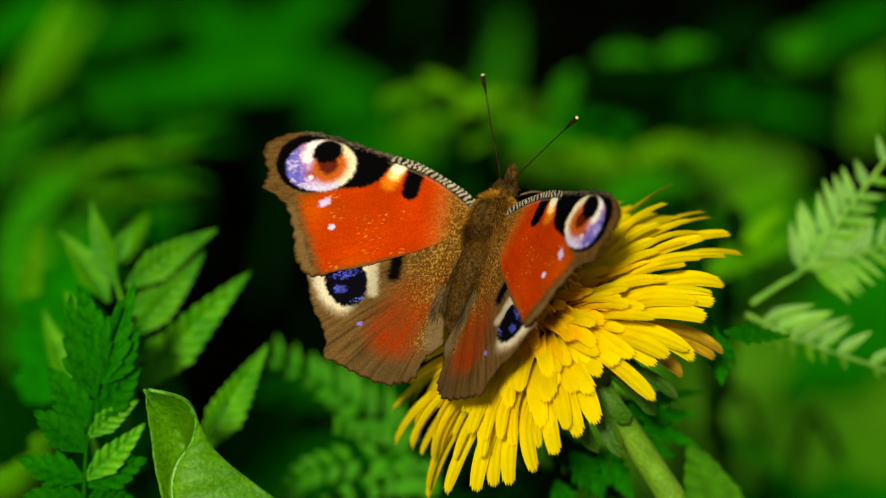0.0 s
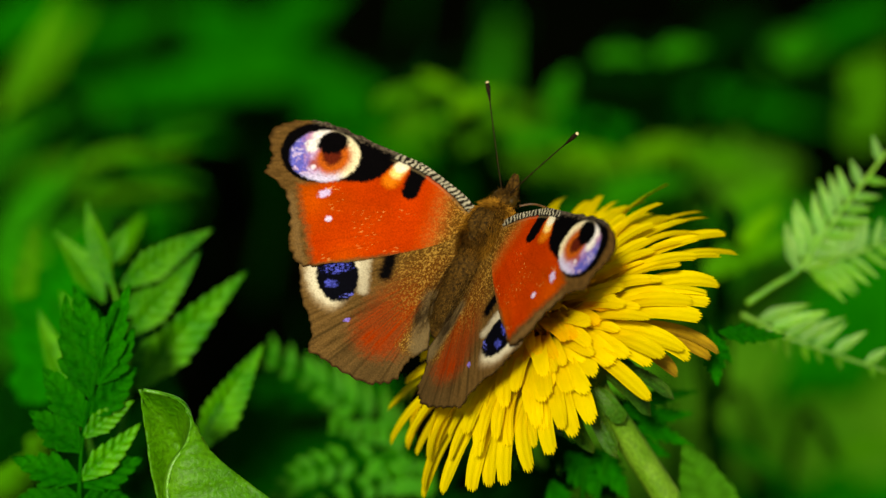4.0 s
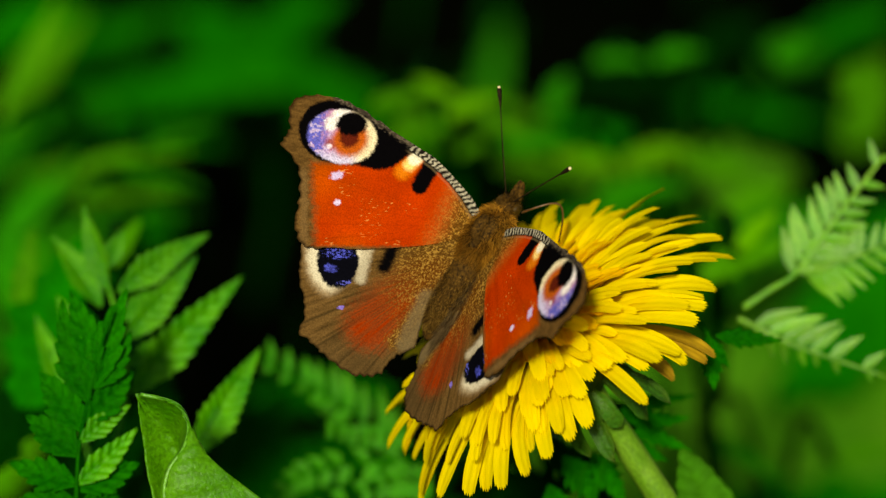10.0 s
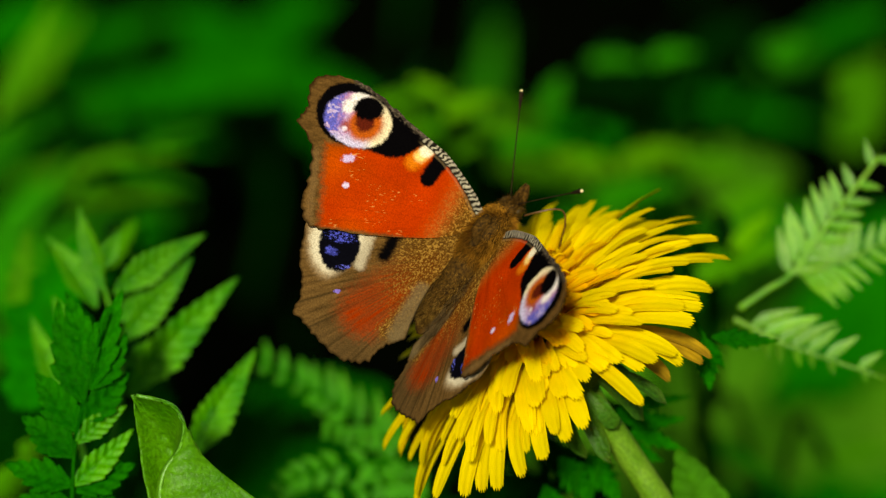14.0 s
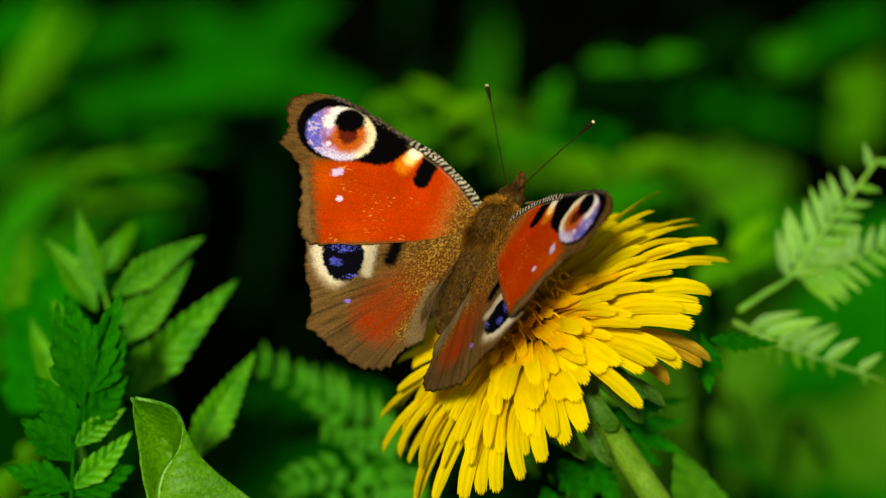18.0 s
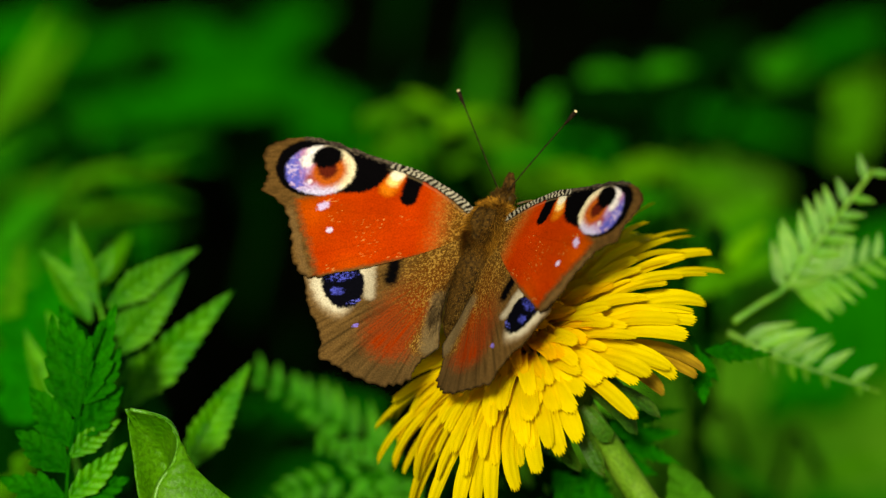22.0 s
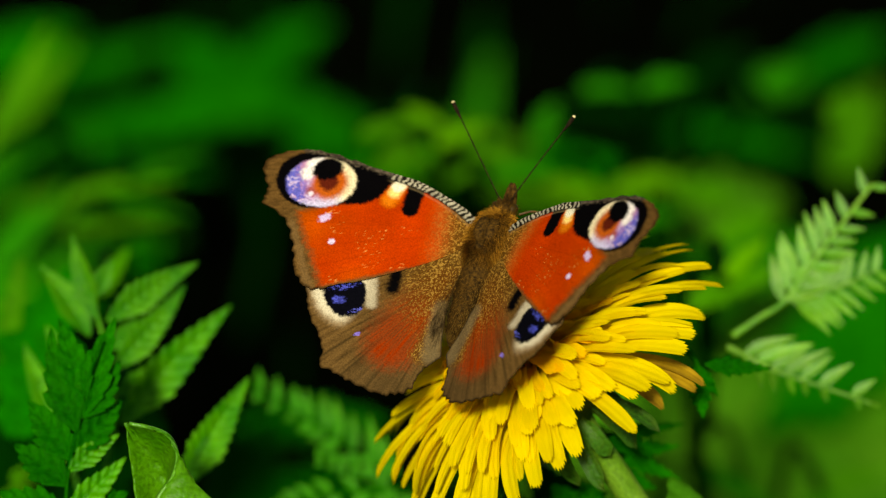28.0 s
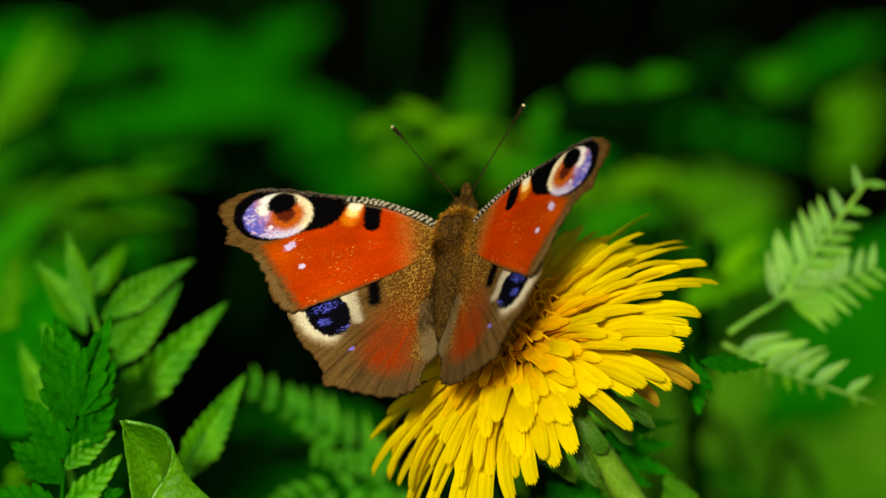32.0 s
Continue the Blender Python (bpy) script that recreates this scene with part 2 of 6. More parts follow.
# ---- the ground ----
def ground():
    bm = bmesh.new()
    rings = [0.0, 0.15, 0.3, 0.5, 0.8, 1.2, 1.8, 2.6, 4, 8, 30, 200, 2000]
    rows = []
    for r in rings:
        rows.append([bm.verts.new((r * math.cos(a), r * math.sin(a), 0.02 * (noise.noise((r * 6 * math.cos(a), r * 6 * math.sin(a), 0))) if r < 3 else 0))
                     for a in (2 * math.pi * k / 48 for k in range(48))])
    for a, b in zip(rows, rows[1:]):
        for k in range(48):
            quad = (a[k], a[(k + 1) % 48], b[(k + 1) % 48], b[k])
            if len({v.co.to_tuple(6) for v in quad}) == 4:
                bm.faces.new(quad)
    bmesh.ops.remove_doubles(bm, verts=bm.verts, dist=1e-6)
    me = bpy.data.meshes.new("ground")
    bm.to_mesh(me)
    bm.free()
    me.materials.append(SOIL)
    return tagged(new("ground", me), "soil darkened in its colour for the shade of plants", "ground", kind="structure")


ground()

# ---- the butterfly ----
MM = 0.001
RED, BROWN, BLACK = (0.365, 0.026, 0.001), (0.090, 0.045, 0.012), (0.0015, 0.0012, 0.0015)
GOLDEN, UMBER = (0.34, 0.175, 0.030), (0.085, 0.035, 0.005)
BLUE = (0.060, 0.070, 0.46)


def speckled(x, y, fine, seed):
    """Gold scales over dark brown ground."""
    return step(0.54, 0.68, grain(x / fine, y / fine, seed) * 0.65 + grain(x / fine * 2.1, y / fine * 2.1, seed + 3) * 0.35)


def along(x, y, line):
    """Distance to a line of points and the way along it."""
    best, where, run = np.full(x.shape, 1e9), np.zeros(x.shape), 0.0
    for a, b in zip(line, line[1:]):
        dx, dy = b[0] - a[0], b[1] - a[1]
        size = math.hypot(dx, dy)
        f = np.clip(((x - a[0]) * dx + (y - a[1]) * dy) / size ** 2, 0, 1)
        dist = np.hypot(x - a[0] - f * dx, y - a[1] - f * dy)
        where = np.where(dist < best, run + f * size, where)
        best = np.minimum(best, dist)
        run += size
    return best, where


COSTA = [(175, 38), (215, 55), (255, 82), (300, 115), (365, 160), (405, 190), (440, 228), (470, 268), (497, 315)]


def fore_pattern(mx, my, edge):
    """Scale colours of the fore wing at places in millimetres; the pattern's own grid has 18 steps a millimetre."""
    x, y = -12.139 * mx + 11.028 * my + 506.71, -11.854 * mx + -13.930 * my + 332.30
    j = (grain(x / 6, y / 6, 1) - 0.5) * 9 + (grain(x / 2.2, y / 2.2, 2) - 0.5) * 6
    col = np.tile(np.array(RED), (len(x), 1))
    col *= (0.80 + 0.30 * grain(x / 50, y / 40, 5) + 0.10 * grain(x / 9, y / 5, 6))[:, None]
    col[:, 1] *= 1 + 0.9 * step(330, 130, x) * grain(x / 70, y / 50, 9)
    ray = np.arctan2(y - 345, 497 - x)
    for a in (-0.32, -0.14, 0.0, 0.10, 0.18):
        col *= (1 - 0.14 * np.exp(-((ray - a) / 0.006) ** 2))[:, None]
    fleck = step(0.80, 0.91, grain(x / 7 + y / 11, y / 2.6, 7)) * step(0.58, 0.7, grain(x / 50, y / 50, 8)) * step(400, 330, x)
    col = lay(col, fleck * 0.55, (0.62, 0.28, 0.07))
    # golden scales at the root
    root = step(-62, 40, x - 402 - (375 - y) * 0.42 + j * 1.5)
    sp = speckled(x, y, 2.3, 11)
    col = lay(col, root * (0.40 + 0.60 * sp), GOLDEN)
    col = lay(col, root * (1 - sp) * step(0.2, 0.9, root), UMBER)
    # brown outer border
    border = np.maximum(step(138, 108, x + j * 0.9 - (y > 300) * 4), step(390, 404, y + j * 0.5))
    border = np.maximum(border, step(210, 188, y + j * 0.6) * step(300, 200, x))
    tone = 0.62 + 0.6 * grain(x / 16, y / 4.5, 21) + 0.2 * grain(x / 3, y / 3, 22)
    col = lay(col, border, BROWN)
    col *= (1 + border * (tone - 1))[:, None]
    col = lay(col, step(1.5, 0.5, np.abs(x - 101 + j * 0.8) / 9) * step(200, 230, y) * 0.35, (0.20, 0.115, 0.045))
    # black patch towards the fore edge
    bottom = np.interp(x, [180, 225, 270, 300, 335, 362, 372], [196, 203, 213, 205, 178, 162, 120])
    patch = step(5, -5, y - bottom + j * 0.5) * step(195, 215, x)
    # white and yellow wedge
    wedge = capsule(x, y, (360, 172), (322, 216)) + j * 0.4
    col = lay(col, step(28, 6, wedge) * 0.9, (0.58, 0.15, 0.008))
    col = lay(col, step(20, 6, capsule(x, y, (362, 170), (338, 200)) + j * 0.4), (0.78, 0.52, 0.16))
    col = lay(col, step(20, 10, capsule(x, y, (368, 164), (350, 184)) + j * 0.4), (0.76, 0.68, 0.50))
    col = lay(col, patch, BLACK)
    # black bar
    f = np.clip((y - 200) / 58, 0, 1)
    col = lay(col, step(4, -3, capsule(x, y, (389, 200), (360, 252)) - 20 + 3 * f + j * 0.4), BLACK)
    # the great eye
    ring = oval(x, y, 170, 122, 77, 76, 0.1) + j * 0.006
    col = lay(col, step(1.05, 0.95, ring), BLACK)
    eye = oval(x, y, 189, 134, 77, 65, 0.1) + j * 0.006
    inside = step(1.06, 0.94, eye)
    iris = np.tile(np.array((0.68, 0.56, 0.36)), (len(x), 1))
    cloud = grain(x / 15, y / 12, 31) * 0.6 + grain(x / 5, y / 5, 32) * 0.4
    pink = step(216, 178, x + (y - 130) * 0.15 + j * 1.5)
    iris = lay(iris, pink, (0.42, 0.20, 0.36))
    iris = lay(iris, step(166, 136, x + j * 2) * step(0.36, 0.52, cloud + 0.12 * step(150, 110, y)), (0.10, 0.095, 0.44))
    iris = lay(iris, step(0.48, 0.32, cloud) * step(185, 150, x) * 0.7, (0.42, 0.36, 0.62))
    iris = lay(iris, step(160, 190, y + j) * step(236, 196, x), (0.52, 0.46, 0.66))
    iris = lay(iris, step(21, 9, capsule(x, y, (166, 106), (194, 74)) + j * 0.9), (0.76, 0.68, 0.66))
    streak = capsule(x, y, (166, 152), (208, 140)) + j * 0.8
    iris = lay(iris, step(22, 6, streak) * 0.9, (0.24, 0.040, 0.030))
    core = oval(x, y, 207, 140, 37, 43, 0.5) + j * 0.010
    iris = lay(iris, step(1.30, 0.75, core), (0.40, 0.075, 0.008))
    iris = lay(iris, step(1.0, 0.55, oval(x, y, 205, 134, 28, 33, 0.4) + j * 0.02), (0.085, 0.010, 0.004))
    iris = lay(iris, step(1.2, 0.85, oval(x, y, 211, 103, 34, 27, -0.2) + j * 0.02), BLACK)
    iris = lay(iris, step(9, 2, np.hypot(x - 160, y - 158)) * 0.9, (0.80, 0.66, 0.78))
    iris *= (0.80 + 0.32 * grain(x / 2.5, y / 2.5, 33))[:, None]
    col = col * (1 - inside[:, None]) + iris * inside[:, None]
    # violet spots
    col = lay(col, step(1.35, 0.6, oval(x, y, 176, 228, 15, 8.5, -0.3) + j * 0.06), (0.50, 0.38, 0.62))
    col = lay(col, step(1.35, 0.6, oval(x, y, 176, 293, 7.5, 7, 0) + j * 0.05), (0.56, 0.46, 0.66))
    # barred fore edge
    off, way = along(x, y, COSTA)
    bar = step(-0.45, 0.45, np.sin(way * 2 * math.pi / 12.0 + 4.2 * grain(way / 14, off / 6, 41) + off * 0.12))
    lit = step(196, 214, way)
    col = lay(col, step(21, 16, off + j * 0.2) * lit, (0.010, 0.008, 0.006))
    col = lay(col, step(18, 13, off + j * 0.2) * lit * bar * (0.45 + 0.55 * grain(way / 7, off / 4, 42)), (0.46, 0.40, 0.29))
    col = lay(col, step(4, 1.5, np.abs(off - 22)) * lit * 0.2, (0.30, 0.21, 0.10))
    dusk = step(14, 6, off + j * 0.9) * (1 - lit)
    col = lay(col, dusk, (0.035, 0.026, 0.018))
    col = lay(col, dusk * speckled(x, y, 4, 44) * 0.5, (0.16, 0.12, 0.08))
    rim = step(160, 110, x)
    col *= (1 - 0.72 * rim * step(0.045, 0.0, edge))[:, None]
    return col


def hind_pattern(mx, my, edge):
    """Scale colours of the hind wing."""
    x, y = -12.553 * mx + 10.865 * my + 472.41, -11.540 * mx + -14.112 * my + 388.07
    j = (grain(x / 6, y / 6, 51) - 0.5) * 9 + (grain(x / 2.2, y / 2.2, 52) - 0.5) * 6
    col = np.tile(np.array((0.118, 0.062, 0.018)), (len(x), 1))
    ray = np.arctan2(y - 420, 455 - x)
    far = np.hypot(x - 455, y - 420)
    streak = grain(ray * 70, far / 60, 54)
    col *= (0.70 + 0.35 * grain(x / 40, y / 40, 53) + 0.75 * (streak - 0.4) + 0.25 * (grain(x / 3, y / 3, 56) - 0.5))[:, None]
    low = step(570, 680, y + (x - 200) * 0.1)
    col = lay(col, low * 0.6, (0.085, 0.050, 0.018))
    for a in (0.42, 0.58, 0.74, 0.90, 1.08, 1.30):
        col = lay(col, np.exp(-((ray - a) / 0.008) ** 2) * step(200, 300, far) * 0.7, (0.040, 0.024, 0.008))
    # red field
    d = capsule(x, y, (385, 455), (248, 585))
    red = step(68, 2, d - 24 * step(400, 250, x) + j * 1.8) * (0.72 + 0.8 * (streak - 0.45))
    col = lay(col, np.clip(red, 0, 1), (0.27, 0.024, 0.0015))
    # golden root
    sp = speckled(x + 0.4 * y, y, 2.3, 61)
    root = step(225, 85, np.hypot((x - 455) * 0.95, (y - 415) * 0.80) + j * 3)
    root = np.maximum(root, 0.9 * step(30, 6, capsule(x, y, (400, 480), (300, 625)) + j * 1.5))
    col = lay(col, root * 0.85, UMBER)
    col = lay(col, root * sp, (0.36, 0.19, 0.035))
    col *= 0.80
    # cream frame of the eye
    ring_in = step(1.22, 0.86, oval(x, y, 172, 425, 72, 96, -0.06) + j * 0.007) * step(252, 200, x + (y - 440) * 1.0)
    col = lay(col, ring_in * 0.9, (0.28, 0.185, 0.095))
    col = lay(col, step(1.12, 0.76, oval(x, y, 170, 425, 70, 92, 0) + j * 0.007) * ring_in * 0.9, (0.56, 0.49, 0.36))
    col = lay(col, step(20, 3, capsule(x, y, (240, 400), (222, 474)) + j * 0.5) * 0.85, (0.40, 0.34, 0.24))
    col = lay(col, step(25, 6, capsule(x, y, (302, 390), (276, 446)) + j * 0.8), BLACK)
    eye = oval(x, y, 172, 432, 46, 66, 0) + j * 0.010
    col = lay(col, step(1.08, 0.93, eye), (0.002, 0.002, 0.004))
    patchy = step(0.46, 0.64, grain(x / 6, y / 3.0, 71) * 0.5 + grain(x / 1.6, y / 1.4, 72) * 0.5)
    col = lay(col, step(1.25, 0.7, oval(x, y, 172, 414, 34, 13, 0) + j * 0.03) * patchy, BLUE)
    col = lay(col, step(1.3, 0.6, oval(x, y, 156, 450, 14, 10, 0.3) + j * 0.06) * (0.4 + 0.6 * patchy), BLUE)
    col = lay(col, step(1.25, 0.7, oval(x, y, 186, 484, 16, 5, -0.15) + j * 0.06) * 0.7 * patchy, (0.13, 0.14, 0.72))
    col = lay(col, step(1.3, 0.7, oval(x, y, 178, 545, 6, 4.5, 0) + j * 0.09) * 0.8, (0.20, 0.14, 0.58))
    # pale inner fold
    fold = step(30, 10, capsule(x, y, (372, 520), (322, 632)) + j * 0.6)
    col = lay(col, fold * 0.7, (0.130, 0.092, 0.044))
    col *= (1 - 0.75 * step(0.040, 0.0, edge) * step(380, 420, y))[:, None]
    return col


FORE = [(0.2, -0.4), (2.5, 1.0), (5.5, 1.5), (10.0, 1.8), (13.0, 1.4), (17.7, 0.6), (21.0, 0.2), (23.8, -0.4), (26.2, -1.3), (28.2, -2.7),
        (29.6, -4.2), (30.1, -5.9), (29.2, -7.3), (28.1, -8.4), (27.8, -9.6), (27.6, -10.9), (26.0, -10.9), (24.4, -11.3), (22.6, -12.6),
        (21.2, -14.3), (20.3, -15.6), (19.2, -17.5), (17.4, -18.6), (16.0, -18.4), (14.4, -17.4), (9.4, -13.1), (5.0, -8.8), (2.5, -5.9),
        (1.2, -3.7)]
HIND = [(-1.0, -1.0), (2.0, 1.2), (8.0, -1.5), (13.5, -6.5), (17.2, -11.3), (17.7, -14.2), (16.1, -16.8), (15.0, -18.3), (12.6, -20.2), (11.1, -21.9), (10.5, -23.8), (8.3, -23.8), (5.8, -24.0), (3.1, -23.9),
        (0.7, -23.2), (-0.7, -22.3), (-1.7, -20.9), (-1.6, -19.3), (-2.1, -17.4), (-3.0, -15.3), (-2.2, -13.4), (-1.0, -10.1), (-0.4, -7.0),
        (-1.0, -4.0)]


def wing(name, outline, centre, paint, side, parent, label):
    """A thin wing: a finely meshed upper face with its scales, a rim and a dark under face."""
    n, m = 760, 205
    ring = loops(outline, n)
    out = ring - np.array(centre)
    size = np.hypot(out[:, 0], out[:, 1])
    k = np.arange(n)
    outer = step(8, 14, ring[:, 0] - 0.55 * (ring[:, 1] + 12)) if name == "forewing" else step(-12, -19, ring[:, 1])
    ripple = 0.13 * np.sin(k * 2 * math.pi / 23 + 2 * grain(k / 30.0, k * 0, 80)) + 0.22 * (grain(k / 6.0, k * 0, 81) - 0.5) + 0.10 * (grain(k / 1.5, k * 0, 82) - 0.5)
    ring = ring + out / size[:, None] * (ripple * outer)[:, None]
    rho = np.linspace(0, 1, m + 1)[1:] ** 0.7
    pts = np.array(centre)[None, None, :] + (ring - np.array(centre))[None, :, :] * rho[:, None, None]
    xy = np.vstack([np.array(centre)[None, :], pts.reshape(-1, 2)])
    edge = np.concatenate([[1.0], np.repeat(1 - rho, n)])
    ray = np.arctan2(xy[:, 1] + 1.5, xy[:, 0] + 2.0)
    far = np.hypot(xy[:, 0], xy[:, 1])
    z = 0.05 * np.sin(ray * 34) * step(3, 14, far) - 0.0009 * far ** 2 + 0.25
    col = paint(xy[:, 0], xy[:, 1], edge)
    if name == "forewing":
        z = z - 0.25 * step(2.8, 0.0, capsule(xy[:, 0], xy[:, 1], (1.5, -4.3), (16.0, -18.8)))
    verts = [(side * a * MM, b * MM, c * MM) for (a, b), c in zip(xy, z)]
    faces = [(0, 1 + i, 1 + (i + 1) % n) for i in range(n)]
    for r in range(m - 1):
        a, b = 1 + r * n, 1 + (r + 1) * n
        faces += [(a + i, b + i, b + (i + 1) % n, a + (i + 1) % n) for i in range(n)]
    top = len(verts)
    for r in (m - 1, m // 2):
        for i in range(n):
            v = verts[1 + r * n + i]
            verts.append((v[0], v[1], v[2] - 0.09 * MM))
    verts.append((verts[0][0], verts[0][1], verts[0][2] - 0.09 * MM))
    last = 1 + (m - 1) * n
    for i in range(n):
        w = (i + 1) % n
        faces.append((last + i, top + i, top + w, last + w))
        faces.append((top + i, top + n + i, top + n + w, top + w))
        faces.append((top + n + i, len(verts) - 1, top + n + w))
    if side < 0:
        faces = [f[::-1] for f in faces]
    me = mesh_of(name, verts, faces, WING)
    under = np.tile(np.array([[0.020, 0.015, 0.011]]), (len(verts) - top, 1))
    under[:n] = col[1 + (m - 1) * n:1 + m * n]
    rgba = np.hstack([np.vstack([np.clip(col, 0, 1), under]), np.ones((len(verts), 1))]).astype(np.float32)
    layer = me.color_attributes.new("scales", "FLOAT_COLOR", "POINT")
    layer.data.foreach_set("color", rgba.ravel())
    ob = new(name, me)
    ob.parent = parent
    ob["label"] = label
    return ob


def ball(cx, cy, cz, rx, ry, rz, rows=14, cols=20, lump=0.0, seed=0):
    verts, faces = [], []
    for i in range(rows + 1):
        a = math.pi * i / rows
        for k in range(cols):
            b = 2 * math.pi * k / cols
            d = Vector((math.sin(a) * math.cos(b), math.cos(a), math.sin(a) * math.sin(b)))
            s = 1 + lump * noise.noise(d * 3 + Vector((seed, 0, 0)))
            verts.append((cx + d.x * rx * s, cy + d.y * ry * s, cz + d.z * rz * s))
    for i in range(rows):
        for k in range(cols):
            a, b = i * cols + k, i * cols + (k + 1) % cols
            faces.append((a, b, b + cols, a + cols))
    return [tuple(c * MM for c in v) for v in verts], faces


def hairs(count, centre, radii, length, lean, seed, lowest=-0.4, bald=0.0):
    """Short hairs over an egg shape, combed backwards."""
    rnd = random.Random(seed)
    verts, faces = [], []
    while count:
        d = Vector((rnd.gauss(0, 1), rnd.gauss(0, 1), rnd.gauss(0, 1))).normalized()
        if d.z < lowest or d.z > 0 and d.x * d.x + 0.25 * (d.y - 0.1) ** 2 < bald * 0.5:
            continue
        count -= 1
        root = Vector((centre[0] + d.x * radii[0], centre[1] + d.y * radii[1], centre[2] + d.z * radii[2]))
        way = (d + Vector((rnd.uniform(-.3, .3), lean + rnd.uniform(-.3, .3), rnd.uniform(-.2, .2)))).normalized()
        size = length * rnd.uniform(0.6, 1.2)
        side = way.orthogonal().normalized() * 0.034
        mid = root + way * size * 0.55
        tip = root + way * size + Vector((0, -0.12 * size, -0.1 * size))
        i = len(verts)
        verts += [root - side, root + side, mid + side * 0.8, mid - side * 0.8, tip]
        faces += [(i, i + 1, i + 2, i + 3), (i + 3, i + 2, i + 4)]
    return [tuple(v * MM) for v in verts], faces


def joined(*pieces):
    verts, faces = [], []
    for v, f in pieces:
        k = len(verts)
        verts += list(v)
        faces += [tuple(i + k for i in q) for q in f]
    return verts, faces


butterfly = thing("butterfly", Matrix(), "rust-red butterfly with blue eyespots, basking on a yellow flower", "butterfly")
fore_left = wing("forewing", FORE, (15.5, -6.0), fore_pattern, -1, butterfly, "rust-red forewing with a large violet and cream eyespot")
fore_right = wing("forewing", FORE, (15.5, -6.0), fore_pattern, 1, butterfly, "rust-red forewing with a large violet and cream eyespot")
hind_left = wing("hindwing", HIND, (6.5, -13.0), hind_pattern, -1, butterfly, "brown hindwing with a black and blue eyespot")
hind_right = wing("hindwing", HIND, (6.5, -13.0), hind_pattern, 1, butterfly, "brown hindwing with a black and blue eyespot")
thorax = part("thorax", bm_of(*ball(0, 0.4, 0.7, 2.9, 4.5, 2.2, lump=0.06)), FUR_HEAD, butterfly, "thorax with golden-brown fur")
part("fur", bm_of(*hairs(6500, (0, 0.3, 0.7), (2.8, 4.4, 2.1), 1.35, -0.9, 5, -0.1, 0.15)), FUR, thorax, "golden-brown hairs")
part("back_plate", bm_of(*joined(ball(-0.78, 0.9, 2.6, 1.0, 1.9, 1.0, lump=0.12), ball(0.78, 0.9, 2.6, 1.0, 1.9, 1.0, lump=0.12, seed=4), ball(0, -1.5, 2.15, 1.0, 0.9, 0.8, lump=0.1),
     hairs(260, (0, 0.3, 2.2), (1.5, 2.3, 0.85), 0.8, -0.9, 31, 0.0))), FUR_HEAD, butterfly, "dark plates on the back")


def abdomen():
    pts, radii = [], []
    for i in range(33):
        f = i / 32
        pts.append(Vector((0, -2.6 - 12.6 * f, -0.1 - 1.9 * f * f)) * MM)
        radii.append((2.45 * (1 - 0.25 * f) * math.sqrt(max(0.02, 1 - f ** 5)) * (1 - 0.05 * (i % 4 == 0))) * MM)
    v, f = tube(pts, radii, 16)
    h = hairs(7000, (0, -7.5, -0.5), (2.5, 6.6, 2.3), 0.5, -1.3, 9)
    ob = part("abdomen", bm_of(v, f), FUR_HEAD, butterfly, "dark brown abdomen with golden hairs")
    part("fur", bm_of(*h), FUR_DARK, ob, "short dark and golden hairs")
    for s in (-1, 1):
        fringe = joined(hairs(900, (s * 2.5, -8.5, 0.1), (0.9, 5.6, 0.9), 1.5, -2.2, 60 + s, -0.1), hairs(300, (s * 2.2, -12.5, -0.6), (0.8, 3.0, 0.8), 1.6, -2.4, 70 + s, -0.1))
        part("side_fringe", bm_of(*fringe), FUR_GREY, butterfly, "silky grey-brown hairs along the abdomen")


abdomen()
head = part("head", bm_of(*joined(ball(0, 5.4, 0.7, 1.45, 1.5, 1.3, lump=0.08), hairs(420, (0, 5.4, 0.7), (1.35, 1.4, 1.2), 0.9, 0.2, 12))), FUR_HEAD, butterfly)
for s in (-1, 1):
    part("eye", bm_of(*ball(s * 1.25, 5.7, 0.7, 0.65, 0.85, 0.8, 10, 14)), CHITIN, head, "dark rounded eye")
    pal = curve([(s * 0.35, 6.3, 0.1), (s * 0.45, 7.6, 0.5), (s * 0.30, 8.6, 1.1), (s * 0.18, 9.3, 1.5)], 8)
    part("palp", bm_of(*joined(tube([p * MM for p in pal], [r * MM for r in (.5, .55, .55, .52, .48, .42, .34, .26, .12)], 8),
                               hairs(60, (s * 0.4, 7.6, 0.6), (0.4, 1.0, 0.6), 0.5, 0.8, 14 + s, -1))), FUR_HEAD, head)


def feeler(side):
    """One antenna along its own y axis: a thin ringed thread, a dark club and a pale tip."""
    pts = curve([(0, 0, 0), (0, 5, 0.10), (0, 10, 0.05), (0, 13.4, 0)], 26)
    v, f = tube([p * MM for p in pts], [(0.078 + 0.018 * (i % 2)) * MM for i in range(27)], 7)
    ob = part("antenna", bm_of(v, f), FEELER, butterfly, "thin dark ringed antenna")
    v, f = tube([Vector((0, y, 0)) * MM for y in (12.4, 13.0, 13.6, 14.2, 14.6, 14.8)], [r * MM for r in (.12, .19, .27, .31, .29, .22)], 10)
    part("club", bm_of(v, f), FEELER, ob, "thickened black end")
    part("tip", bm_of(*ball(0, 14.85, 0, 0.24, 0.22, 0.24, 8, 10)), FEELER_TIP, ob, "pale cream tip")
    ob.location = Vector((side * 0.55, 6.2, 1.3)) * MM
    return ob


feeler_left, feeler_right = feeler(-1), feeler(1)
